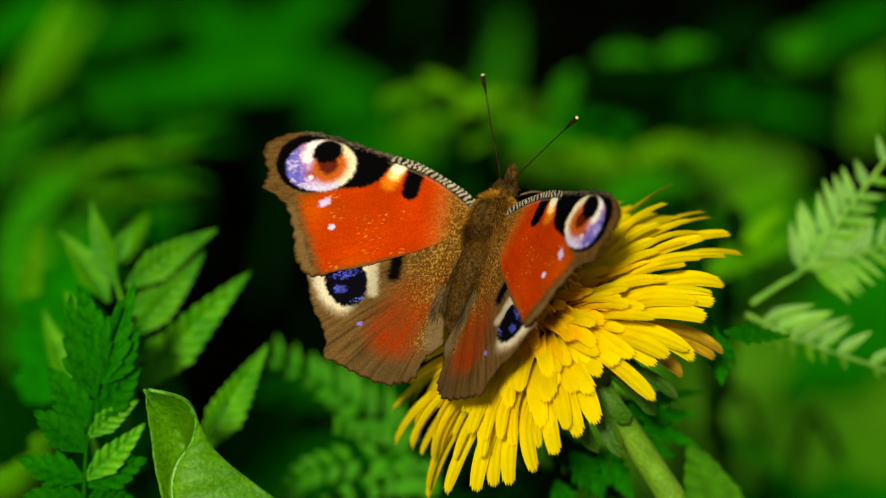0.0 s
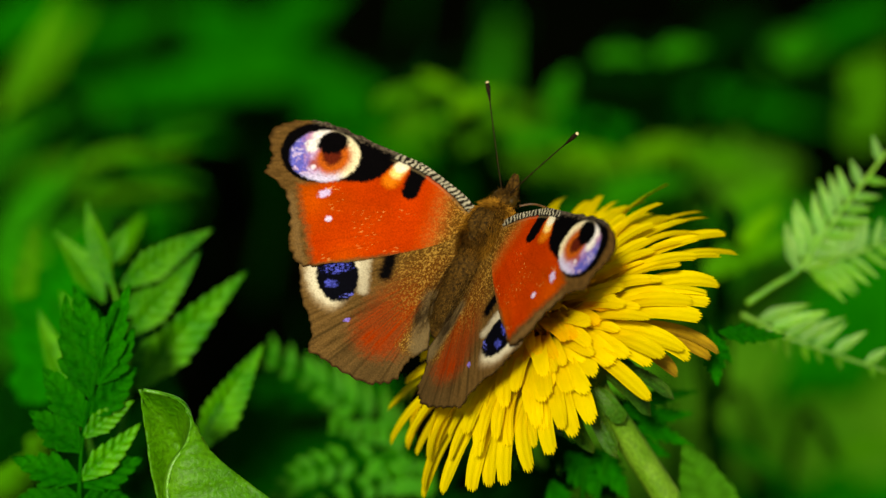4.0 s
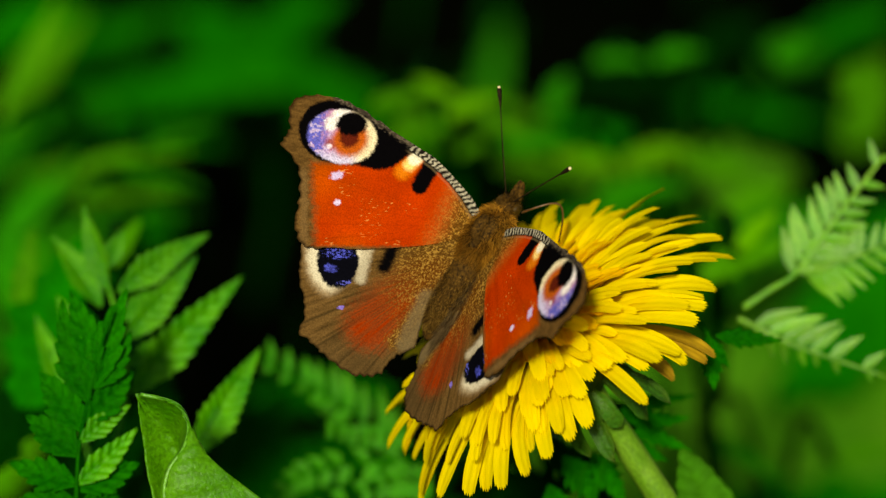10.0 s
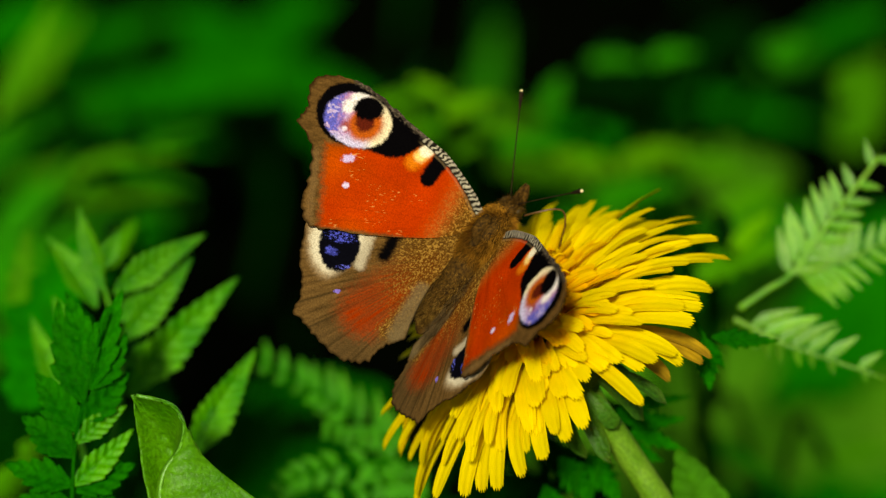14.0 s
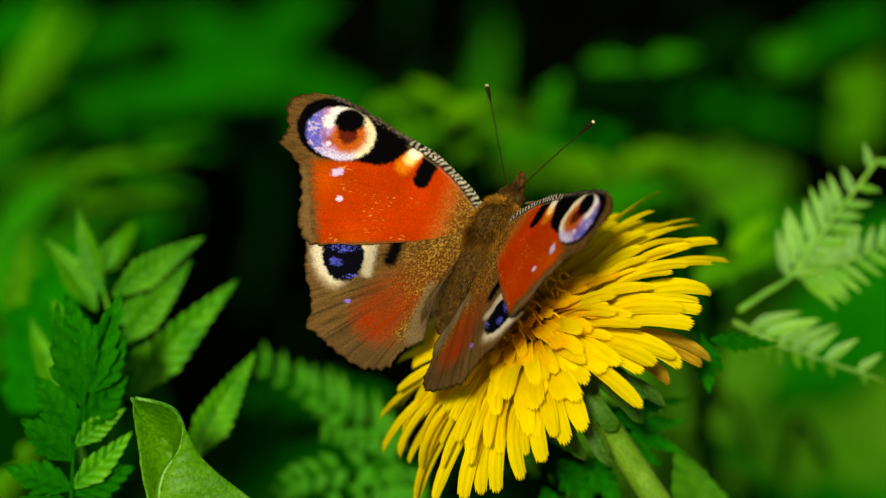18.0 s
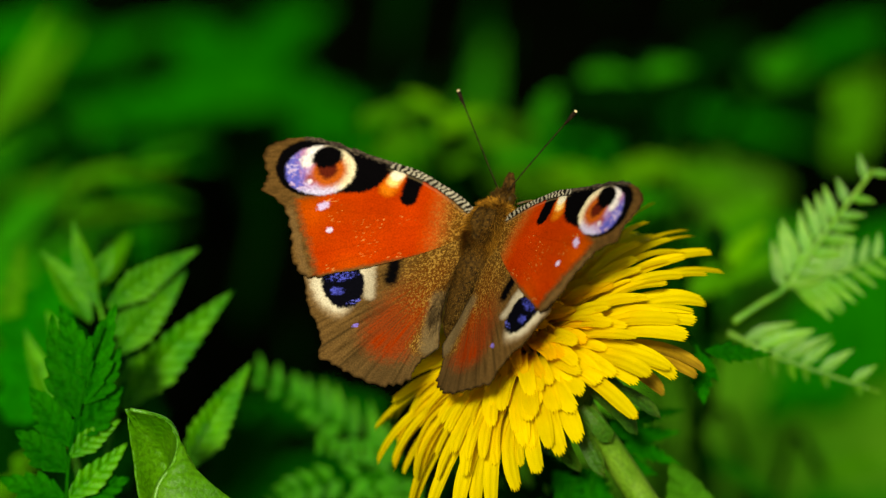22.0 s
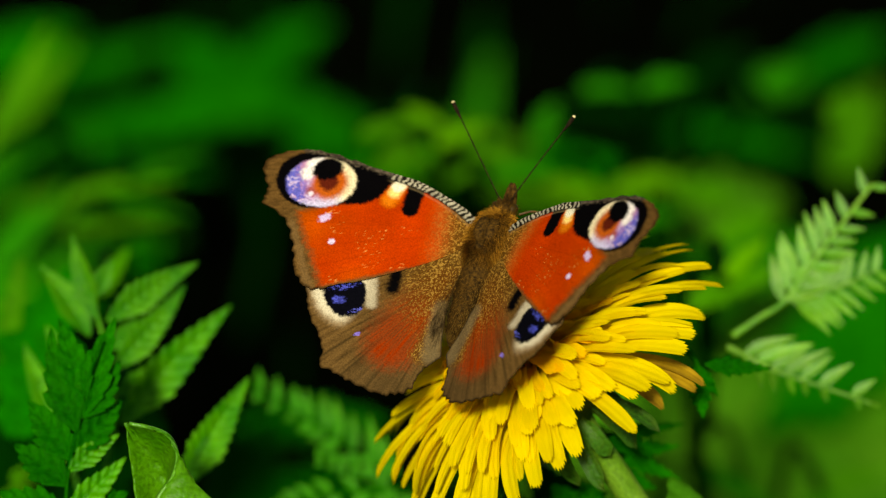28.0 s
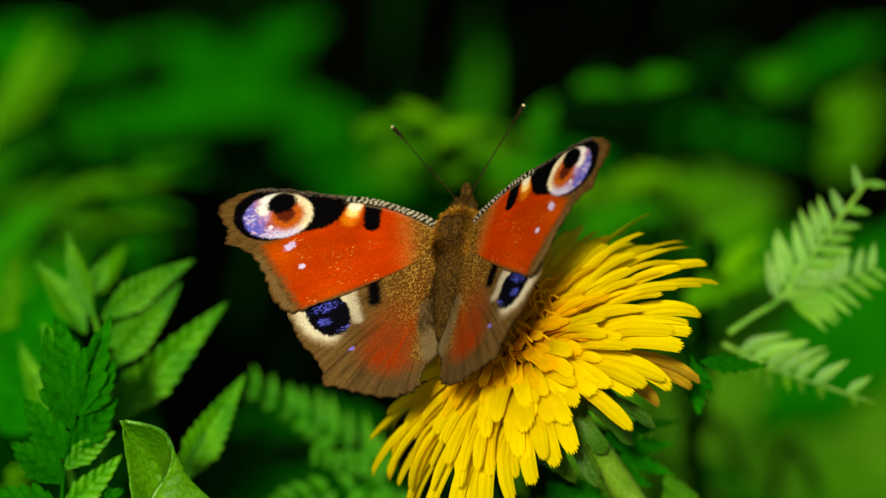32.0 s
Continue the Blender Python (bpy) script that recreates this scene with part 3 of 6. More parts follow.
tongue_line = curve([(0, 0, 0), (1.43, 1.24, 0.75), (2.94, 2.98, 0.48), (3.73, 3.65, -0.76), (4.39, 2.77, -2.14), (4.34, 1.35, -4.41), (4.08, 0.22, -6.58)], 24)
tongue = part("proboscis", bm_of(*tube([p * MM for p in tongue_line], [0.13 * MM] * 25, 8)), TONGUE, butterfly, "thin bent brown proboscis")
for s in (-1, 1):
    for knee, foot, root in (((4.2, 2.6, -0.6), (6.4, 3.6, -6.2), (1.2, 1.4, -0.9)), ((5.6, -2.4, -0.9), (10.2, -4.6, -5.6), (1.2, -1.6, -0.8))):
        pts = curve([(s * q[0], q[1], q[2]) for q in (root, knee, tuple(0.35 * a + 0.65 * b for a, b in zip(knee, foot)), foot)], 14)
        part("leg", bm_of(*tube([p * MM for p in pts], [(0.34 - 0.014 * i) * MM for i in range(15)], 7)), CHITIN, butterfly)

# ---- the dandelion ----
FLOWER = basis((0.0143, 0.0003, 0.2891), (0.7800, 0.2121, 0.5826), (-0.5474, -0.2056, 0.8077))


def strap_mesh(name, length, width, droop, seed, mat, blunt=0.30, curl=0.0):
    """One strap-shaped floret along y: two grooves, arched, with a blunt end of five small teeth."""
    rnd = random.Random(seed)
    verts, faces = [], []
    rows, cols = 12, 10
    twist = rnd.uniform(-0.22, 0.22)
    bend = rnd.uniform(-0.07, 0.07)
    teeth = [rnd.uniform(0.10, 0.22) for k in range(6)]
    y = z = 0.0
    last = 0.0
    for i in range(rows + 1):
        f = 1 - (1 - i / rows) ** 1.4
        a = -droop * f - curl * max(0.0, f - 0.62) / 0.38
        y, z = y + math.cos(a) * (f - last) * length, z + math.sin(a) * (f - last) * length
        last = f
        w = width * (0.42 + 0.58 * float(step(0.0, 0.45, np.array(f)))) * (1 - blunt * max(0.0, (f - 0.80) / 0.20) ** 2)
        t = twist * f
        for k in range(cols + 1):
            u = k / cols - 0.5
            groove = 0.030 * width * math.cos(u * 2 * math.pi * 2.5) - 0.22 * width * (1 - 0.55 * f) * (1 - 4 * u * u)
            tooth = 0
            if i == rows:
                tooth = (teeth[k // 2] if k % 2 == 0 else -0.04) * width - 0.5 * width * u * u
            x = u * w
            verts.append(((x * math.cos(t) + bend * length * f * f) * MM, (y + tooth * math.cos(a)) * MM, (z + tooth * math.sin(a) + groove + x * math.sin(t)) * MM))
    for i in range(rows):
        for k in range(cols):
            a = i * (cols + 1) + k
            faces.append((a, a + 1, a + cols + 2, a + cols + 1))
    return mesh_of(name, verts, faces, mat)


def dandelion():
    top = thing("dandelion", FLOWER, "open yellow dandelion flower on a pale green stem", "flower")
    rnd = random.Random(4)
    # rings of florets: how many, radius at the root, rise in degrees, length, width, droop
    rings = [(36, 5.4, 17, 22.6, 2.5, 0.80), (38, 5.2, 22, 21.0, 2.4, 0.80), (38, 4.9, 27, 18.8, 2.3, 0.75), (34, 4.4, 31, 16.4, 2.1, 0.75),
             (34, 3.9, 35, 14.0, 2.0, 0.75), (32, 3.4, 38, 12.0, 1.9, 0.80), (30, 2.8, 42, 10.0, 1.8, 0.85), (26, 2.2, 45, 8.4, 1.7, 0.90), (18, 1.4, 50, 7.0, 1.5, 0.95), (10, 0.6, 60, 5.8, 1.4, 0.90)]
    for q, (count, root, rise, length, width, droop) in enumerate(rings):
        kinds = [[strap_mesh("petal", length * s * size, width * w, droop * d, 10 * q + n, YELLOW if q < 5 else GOLD, 0.22 + 0.10 * (n % 3), c)
                  for n, (s, w, d, c) in enumerate(((1, 1, 1, 0.2), (0.94, 1.1, 0.9, 0.5), (1.04, 0.92, 1.1, 0.0), (0.98, 1.0, 0.8, 0.35), (0.9, 0.85, 1.0, 0.1)))]
                 for size in (0.74, 0.82, 0.91, 1.0)]
        for k in range(count):
            a = 360 * (k + rnd.uniform(-0.30, 0.30)) / count + q * 5
            way = radians(-a)
            # florets stand longest at the two corners of the lower side
            grow = 1 - 0.15 * max(0.0, math.sin(way)) + 0.08 * max(0.0, math.sin(way)) * math.cos(4 * (way - math.pi / 4)) if q < 4 else 1
            pick = kinds[max(0, min(3, round((grow - 0.74) / 0.087) - (rnd.choice((0, 0, 0, 1)) if q else 0)))]
            m = pose(0, 0, (-1.6 + q * 0.55) * MM, 0, 0, a) @ pose(0, root * MM, 0, rise - 1 + (6 if math.sin(way) > 0 else -11) * math.sin(way) + rnd.uniform(-6, 5), rnd.uniform(-14, 14), rnd.uniform(-7, 7))
            shared("petal", rnd.choice(pick), top, m)
    # the curled styles in the middle
    pieces = []
    for k in range(70):
        r, a = 7.0 * math.sqrt(rnd.random()), rnd.uniform(0, 2 * math.pi)
        h = rnd.uniform(7.2, 8.8) - 0.04 * r * r
        o = Vector((r * math.cos(a), r * math.sin(a), 2.0))
        out = o.normalized() * rnd.uniform(0.6, 2.0)
        out.z = 0
        line = curve([o, o + out * 0.4 + Vector((0, 0, h * 0.5)), o + out + Vector((0, 0, h - 2)), o + out * 1.8 + Vector((0, 0, h - 2.1)), o + out * 2.1 + Vector((0, 0, h - 2.9))], 8)
        pieces.append(tube([p * MM for p in line], [0.17 * MM] * 9, 5))
    part("floret_centre", bm_of(*joined(*pieces)), GOLD, top, "curled golden styles at the centre")["kind"] = "stuff"
    # the green cup, its scales and the hollow stem
    cup = [(0, 0, 0.5), (0, 0, -2.5), (0, 0, -6.5), (0, 0, -10.0), (0, 0, -12.0)]
    part("receptacle", bm_of(*tube([Vector(p) * MM for p in cup], [r * MM for r in (5.6, 6.2, 5.6, 4.4, 2.6)], 20)), BRACT, top, "green cup under the petals")
    for k in range(16):
        me = strap_mesh("bract", 8 + 1.5 * (k % 3), 2.4, 1.2, 300 + k % 4, BRACT, 0.85)
        shared("bract", me, top, pose(0, 0, -9.0 * MM, 0, 0, k * 22.5 + 7 * (k % 2)) @ pose(0, 4.0 * MM, 0, -38 + 12 * (k % 3), 0, 0))
    for k in range(18):
        me = strap_mesh("bract", 12, 2.6, -0.4, 320 + k % 3, BRACT, 0.8)
        shared("bract", me, top, pose(0, 0, -9.0 * MM, 0, 0, k * 20) @ pose(0, 3.8 * MM, 0, 62, 0, 0))
    wilt = petal_material("withered_petal", (0.20, 0.115, 0.006), (0.42, 0.25, 0.012), 0.15)
    for k, (a, tilt, size) in enumerate(((-40, -14, 16.5), (-34, -12, 17.5), (-47, -22, 13))):
        shared("withered_petal", strap_mesh("withered_petal", size, 2.3, 0.7, 340 + k, wilt, 0.4, 0.4), top, pose(0, 0, -3 * MM, 0, 0, a) @ pose(0, 6.2 * MM, 0, tilt, 0, 0))
    inv = FLOWER.inverted()
    run = [Vector((0, 0, -0.010)), Vector((0, 0, -0.0135))] + [inv @ Vector(q) for q in (
        (0.0219, 0.0026, 0.2778),
        (0.0236, 0.0026, 0.2750),
        (0.0259, 0.0025, 0.2717),
        (0.0284, 0.0021, 0.2678),
        (0.0325, 0.0009, 0.2617),
        (0.0385, 0.0029, 0.2517),
        (0.0445, 0.0049, 0.2377),
        (0.0505, 0.0069, 0.2117),
        (0.0545, 0.0089, 0.1667),
        (0.0575, 0.0109, 0.1017),
        (0.0585, 0.0119, -0.0040))]
    line = curve(run, 84)
    part("stem", bm_of(*tube(line, [(1.75 + 0.005 * i) * MM for i in range(85)], 16)), STEM, top, "pale green smooth stem")
    return top


dandelion()

# ---- ferny leaves ----
RIGHT, UP, BACK = Vector((1, 0, 0)), Vector((0, 0.342, 0.9397)), Vector((0, -0.9397, 0.342))


def leaflet_mesh(name, length, width, teeth, mat, fold=0.25, droop=0.12, seed=0, deep=0.2, ripple=0.06, broad=0.27):
    """A toothed leaflet along y: folded along its midrib, puckered between the side veins, its teeth pointing forward."""
    rnd = random.Random(seed)
    n, m = teeth * 5, 5
    verts, faces = [], []
    turn, lift = rnd.uniform(-0.10, 0.10), rnd.uniform(0.7, 1.3)
    size = [rnd.uniform(0.75, 1.25) for k in range(teeth + 2)]
    for i in range(n + 1):
        f = i / n
        half = 0.5 * width * (min(1.0, (f + 0.03) / broad) ** 0.75) * (max(0.0, 1 - max(0.0, (f - broad) / (1.004 - broad)) ** 1.25)) ** 0.95
        saw = (i % 5) / 4.0
        cut = 1 - deep * size[i // 5] * (1 - saw ** 0.8) if 0 < i < n else 0.8
        for k in range(-m, m + 1):
            u = abs(k) / m
            reach = half * u * (cut if u == 1 else 1 - 0.5 * (1 - cut) * u ** 3)
            pucker = ripple * width * lift * math.sin(2 * math.pi * (f * teeth - 0.55 * u)) * (4 * u * (1 - u)) ** 0.7
            z = -droop * length * f * f + reach * fold * (1 - 0.35 * u) + pucker - 0.02 * width * max(0.0, 1 - 6 * u)
            verts.append(((1 if k > 0 else -1) * reach + turn * length * f * f, f * length + reach * 0.45, z))
    w = 2 * m + 1
    faces = [(i * w + k, i * w + k + 1, (i + 1) * w + k + 1, (i + 1) * w + k) for i in range(n) for k in range(2 * m)]
    return mesh_of(name, verts, faces, mat)


def fern(name, label, stalks, leaflets, mat, teeth=9, deep=0.2, thick=0.7, rib=None, group="ferny leaves", ripple=0.06, fold=0.5, droop=0.06):
    """A feathered leaf: stalks as runs of points, leaflets as (root, tip, width in mm, lean)."""
    origin = Vector(stalks[0][0])
    ob = thing(name, Matrix.Translation(origin), label, "leaf", group)
    for n, run in enumerate(stalks):
        line = curve([Vector(p) - origin for p in run], 16)
        part("stalk", bm_of(*tube(line, [thick * (1 - 0.035 * i) * (1 if n == 0 else 0.75) * MM for i in range(17)], 7)), rib or RACHIS, ob)
    for n, (a, b, width, lean) in enumerate(leaflets):
        a, b = Vector(a), Vector(b)
        me = leaflet_mesh("leaflet", (b - a).length, width * MM, teeth, mat, fold, droop, n, deep, ripple)
        up = BACK * math.cos(radians(lean)) + UP * 0.35 + RIGHT * math.sin(radians(lean))
        shared("leaflet", me, ob, basis(a - origin, b - a, up))
    return ob


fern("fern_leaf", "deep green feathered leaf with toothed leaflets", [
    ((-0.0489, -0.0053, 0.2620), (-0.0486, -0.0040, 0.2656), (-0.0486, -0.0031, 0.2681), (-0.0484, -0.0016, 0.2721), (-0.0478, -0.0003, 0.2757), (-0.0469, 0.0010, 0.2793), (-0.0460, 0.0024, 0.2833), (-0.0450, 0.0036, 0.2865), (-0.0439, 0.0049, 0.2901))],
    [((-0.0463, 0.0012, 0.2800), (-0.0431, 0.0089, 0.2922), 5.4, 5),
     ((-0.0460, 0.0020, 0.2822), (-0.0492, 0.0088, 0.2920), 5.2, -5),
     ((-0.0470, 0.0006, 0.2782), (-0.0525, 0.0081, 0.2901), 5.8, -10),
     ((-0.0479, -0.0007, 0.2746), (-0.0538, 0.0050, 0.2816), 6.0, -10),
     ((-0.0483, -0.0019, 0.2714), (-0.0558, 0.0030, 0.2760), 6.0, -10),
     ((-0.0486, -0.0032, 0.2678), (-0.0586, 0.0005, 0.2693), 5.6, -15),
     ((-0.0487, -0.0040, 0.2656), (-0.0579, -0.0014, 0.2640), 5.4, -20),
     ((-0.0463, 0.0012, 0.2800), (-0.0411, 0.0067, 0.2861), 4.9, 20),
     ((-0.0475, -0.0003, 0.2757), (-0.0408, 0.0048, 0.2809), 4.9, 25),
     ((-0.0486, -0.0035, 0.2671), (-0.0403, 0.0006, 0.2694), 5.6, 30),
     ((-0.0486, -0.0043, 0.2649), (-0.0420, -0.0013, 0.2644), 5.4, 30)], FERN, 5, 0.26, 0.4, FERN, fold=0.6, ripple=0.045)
fern("fern_leaf", "bright green feathered leaf with long toothed leaflets", [
    ((-0.0477, 0.0238, 0.2484), (-0.0472, 0.0261, 0.2546), (-0.0463, 0.0286, 0.2616), (-0.0452, 0.0306, 0.2670), (-0.0455, 0.0331, 0.2740), (-0.0472, 0.0354, 0.2802), (-0.0490, 0.0373, 0.2856)),
    ((-0.0480, 0.0256, 0.2476), (-0.0517, 0.0304, 0.2608), (-0.0543, 0.0327, 0.2670), (-0.0566, 0.0347, 0.2725))],
    [((-0.0463, 0.0356, 0.2810), (-0.0336, 0.0427, 0.2888), 5.1, 30),
     ((-0.0455, 0.0332, 0.2744), (-0.0339, 0.0410, 0.2841), 4.8, 30),
     ((-0.0442, 0.0306, 0.2670), (-0.0296, 0.0407, 0.2833), 6.5, 28),
     ((-0.0477, 0.0358, 0.2814), (-0.0517, 0.0439, 0.2921), 4.3, -30),
     ((-0.0488, 0.0349, 0.2790), (-0.0559, 0.0425, 0.2882), 4.8, 10),
     ((-0.0515, 0.0330, 0.2736), (-0.0559, 0.0393, 0.2794), 3.3, 10),
     ((-0.0539, 0.0306, 0.2670), (-0.0596, 0.0384, 0.2768), 3.8, 10),
     ((-0.0450, 0.0320, 0.2709), (-0.0378, 0.0371, 0.2733), 3.6, 30),
     ((-0.0460, 0.0342, 0.2771), (-0.0403, 0.0397, 0.2803), 3.3, 30),
     ((-0.0482, 0.0368, 0.2841), (-0.0457, 0.0427, 0.2885), 3.3, 10)], FERN_PALE, 10, 0.16, 0.6, FERN_PALE, ripple=0.06, fold=0.95)
# leaflets of the front leaf; sunlight on them is put in by the paler green
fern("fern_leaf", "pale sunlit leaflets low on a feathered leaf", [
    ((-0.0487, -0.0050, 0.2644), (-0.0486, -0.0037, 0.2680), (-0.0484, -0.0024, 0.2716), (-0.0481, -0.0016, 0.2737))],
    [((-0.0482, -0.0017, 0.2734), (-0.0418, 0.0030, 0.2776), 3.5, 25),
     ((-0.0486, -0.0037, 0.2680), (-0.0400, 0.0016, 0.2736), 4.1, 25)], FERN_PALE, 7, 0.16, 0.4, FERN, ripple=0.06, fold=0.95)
fern("fern_leaf", "bright green toothed leaf beside the rolled leaf", [
    ((-0.0380, 0.0192, 0.2505), (-0.0362, 0.0215, 0.2567), (-0.0344, 0.0234, 0.2620), (-0.0313, 0.0254, 0.2674))],
    [((-0.0349, 0.0229, 0.2605), (-0.0261, 0.0303, 0.2751), 6.0, 28)], FERN_PALE, 11, 0.16, 0.6, FERN_PALE, ripple=0.06, fold=0.95)


def comb(line, count, upper, lower, width, face_up, face_low, first=0.08, seed=0):
    """Narrow lobes in two rows along a midrib, longest near its root; the lobes of each row lean their own way."""
    rnd = random.Random(seed)
    pts = curve(line, 60)
    out = []
    for k in range(count):
        for s, reach, lean in ((1, upper, face_up), (-1, lower, face_low)):
            f = first + (0.97 - first) * (k + 0.25 * (s < 0) + rnd.uniform(-0.12, 0.12)) / count
            i = min(int(f * 60), 58)
            axis = (pts[i + 1] - pts[i]).normalized()
            across = BACK.cross(axis).normalized() * s
            size = reach * MM * (1 - 0.62 * f) * (0.75 + 0.25 * min(1, f * 8)) * rnd.uniform(0.9, 1.1)
            way = axis * 0.62 + across * 0.8 + BACK * rnd.uniform(-0.12, 0.12)
            out.append((pts[i], pts[i] + way.normalized() * size, width * (1 - 0.35 * f) * rnd.uniform(0.9, 1.15), lean + rnd.uniform(-8, 8)))
    return out


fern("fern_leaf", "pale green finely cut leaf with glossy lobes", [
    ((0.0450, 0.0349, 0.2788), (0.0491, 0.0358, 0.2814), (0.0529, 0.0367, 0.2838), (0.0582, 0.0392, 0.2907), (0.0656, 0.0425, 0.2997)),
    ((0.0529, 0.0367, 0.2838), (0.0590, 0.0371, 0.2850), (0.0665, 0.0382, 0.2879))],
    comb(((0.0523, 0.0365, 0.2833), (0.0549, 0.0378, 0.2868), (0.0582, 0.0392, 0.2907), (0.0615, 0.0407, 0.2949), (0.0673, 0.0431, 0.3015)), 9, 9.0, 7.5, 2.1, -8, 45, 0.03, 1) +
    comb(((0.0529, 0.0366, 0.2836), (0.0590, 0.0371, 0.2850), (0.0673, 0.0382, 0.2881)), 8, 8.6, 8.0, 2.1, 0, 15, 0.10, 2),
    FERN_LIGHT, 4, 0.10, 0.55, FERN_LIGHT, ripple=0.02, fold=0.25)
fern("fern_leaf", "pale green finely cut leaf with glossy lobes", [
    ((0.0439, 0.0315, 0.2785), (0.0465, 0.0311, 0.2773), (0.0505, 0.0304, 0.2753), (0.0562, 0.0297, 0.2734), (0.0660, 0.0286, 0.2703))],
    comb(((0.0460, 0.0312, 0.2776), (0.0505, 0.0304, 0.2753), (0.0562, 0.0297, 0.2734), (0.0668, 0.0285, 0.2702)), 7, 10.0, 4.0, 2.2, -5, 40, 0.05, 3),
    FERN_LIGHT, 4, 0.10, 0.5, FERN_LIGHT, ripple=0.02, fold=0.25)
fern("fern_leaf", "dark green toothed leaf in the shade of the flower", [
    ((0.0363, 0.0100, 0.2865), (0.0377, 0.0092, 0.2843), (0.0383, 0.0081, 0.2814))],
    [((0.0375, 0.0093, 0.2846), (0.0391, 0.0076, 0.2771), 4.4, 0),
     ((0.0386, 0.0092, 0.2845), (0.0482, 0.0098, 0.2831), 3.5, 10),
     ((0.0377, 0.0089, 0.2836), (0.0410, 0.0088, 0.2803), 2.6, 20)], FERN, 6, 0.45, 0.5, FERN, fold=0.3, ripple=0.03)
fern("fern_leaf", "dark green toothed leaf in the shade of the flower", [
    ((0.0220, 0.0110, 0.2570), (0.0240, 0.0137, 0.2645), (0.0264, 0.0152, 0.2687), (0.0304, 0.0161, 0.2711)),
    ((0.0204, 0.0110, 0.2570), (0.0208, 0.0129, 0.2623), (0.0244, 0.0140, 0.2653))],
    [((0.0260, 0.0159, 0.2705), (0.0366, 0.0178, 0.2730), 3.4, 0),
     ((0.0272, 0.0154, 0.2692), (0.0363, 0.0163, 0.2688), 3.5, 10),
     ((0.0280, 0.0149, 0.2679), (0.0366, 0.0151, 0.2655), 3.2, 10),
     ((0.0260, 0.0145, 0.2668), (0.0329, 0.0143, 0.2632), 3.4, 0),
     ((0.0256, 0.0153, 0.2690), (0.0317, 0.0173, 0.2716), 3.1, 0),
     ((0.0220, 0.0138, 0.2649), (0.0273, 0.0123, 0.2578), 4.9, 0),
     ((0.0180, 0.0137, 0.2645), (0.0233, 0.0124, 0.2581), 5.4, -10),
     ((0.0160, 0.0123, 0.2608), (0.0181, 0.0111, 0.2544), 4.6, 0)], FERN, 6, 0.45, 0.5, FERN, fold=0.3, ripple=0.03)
fern("fern_leaf", "green feathered leaf behind the flower", [
    ((-0.0280, 0.0668, 0.2585), (-0.0200, 0.0653, 0.2543), (-0.0119, 0.0634, 0.2491), (-0.0039, 0.0614, 0.2436))],
    comb(((-0.0048, 0.0617, 0.2443), (-0.0128, 0.0636, 0.2496), (-0.0200, 0.0653, 0.2543), (-0.0278, 0.0668, 0.2585)), 9, 5.0, 8.5, 2.4, 0, 0, 0.05, 11),
    FERN_PALE, 5, 0.15, 0.3, FERN)
fern("fern_leaf", "green feathered leaf behind the flower", [
    ((-0.0263, 0.0438, 0.2391), (-0.0228, 0.0460, 0.2452), (-0.0159, 0.0471, 0.2480), (-0.0038, 0.0475, 0.2492))],
    comb(((-0.0038, 0.0475, 0.2492), (-0.0159, 0.0470, 0.2479), (-0.0224, 0.0461, 0.2454), (-0.0263, 0.0440, 0.2395)), 9, 4.6, 4.6, 2.6, 0, 30, 0.05, 12) +
    comb(((-0.0003, 0.0462, 0.2456), (-0.0073, 0.0462, 0.2456), (-0.0194, 0.0447, 0.2415)), 8, 4.6, 4.6, 2.4, 0, 10, 0.05, 13) +
    comb(((-0.0038, 0.0488, 0.2529), (-0.0107, 0.0487, 0.2525), (-0.0172, 0.0491, 0.2535)), 7, 3.2, 3.2, 2.0, 0, 10, 0.05, 14),
    FERN_PALE, 5, 0.15, 0.3, FERN)


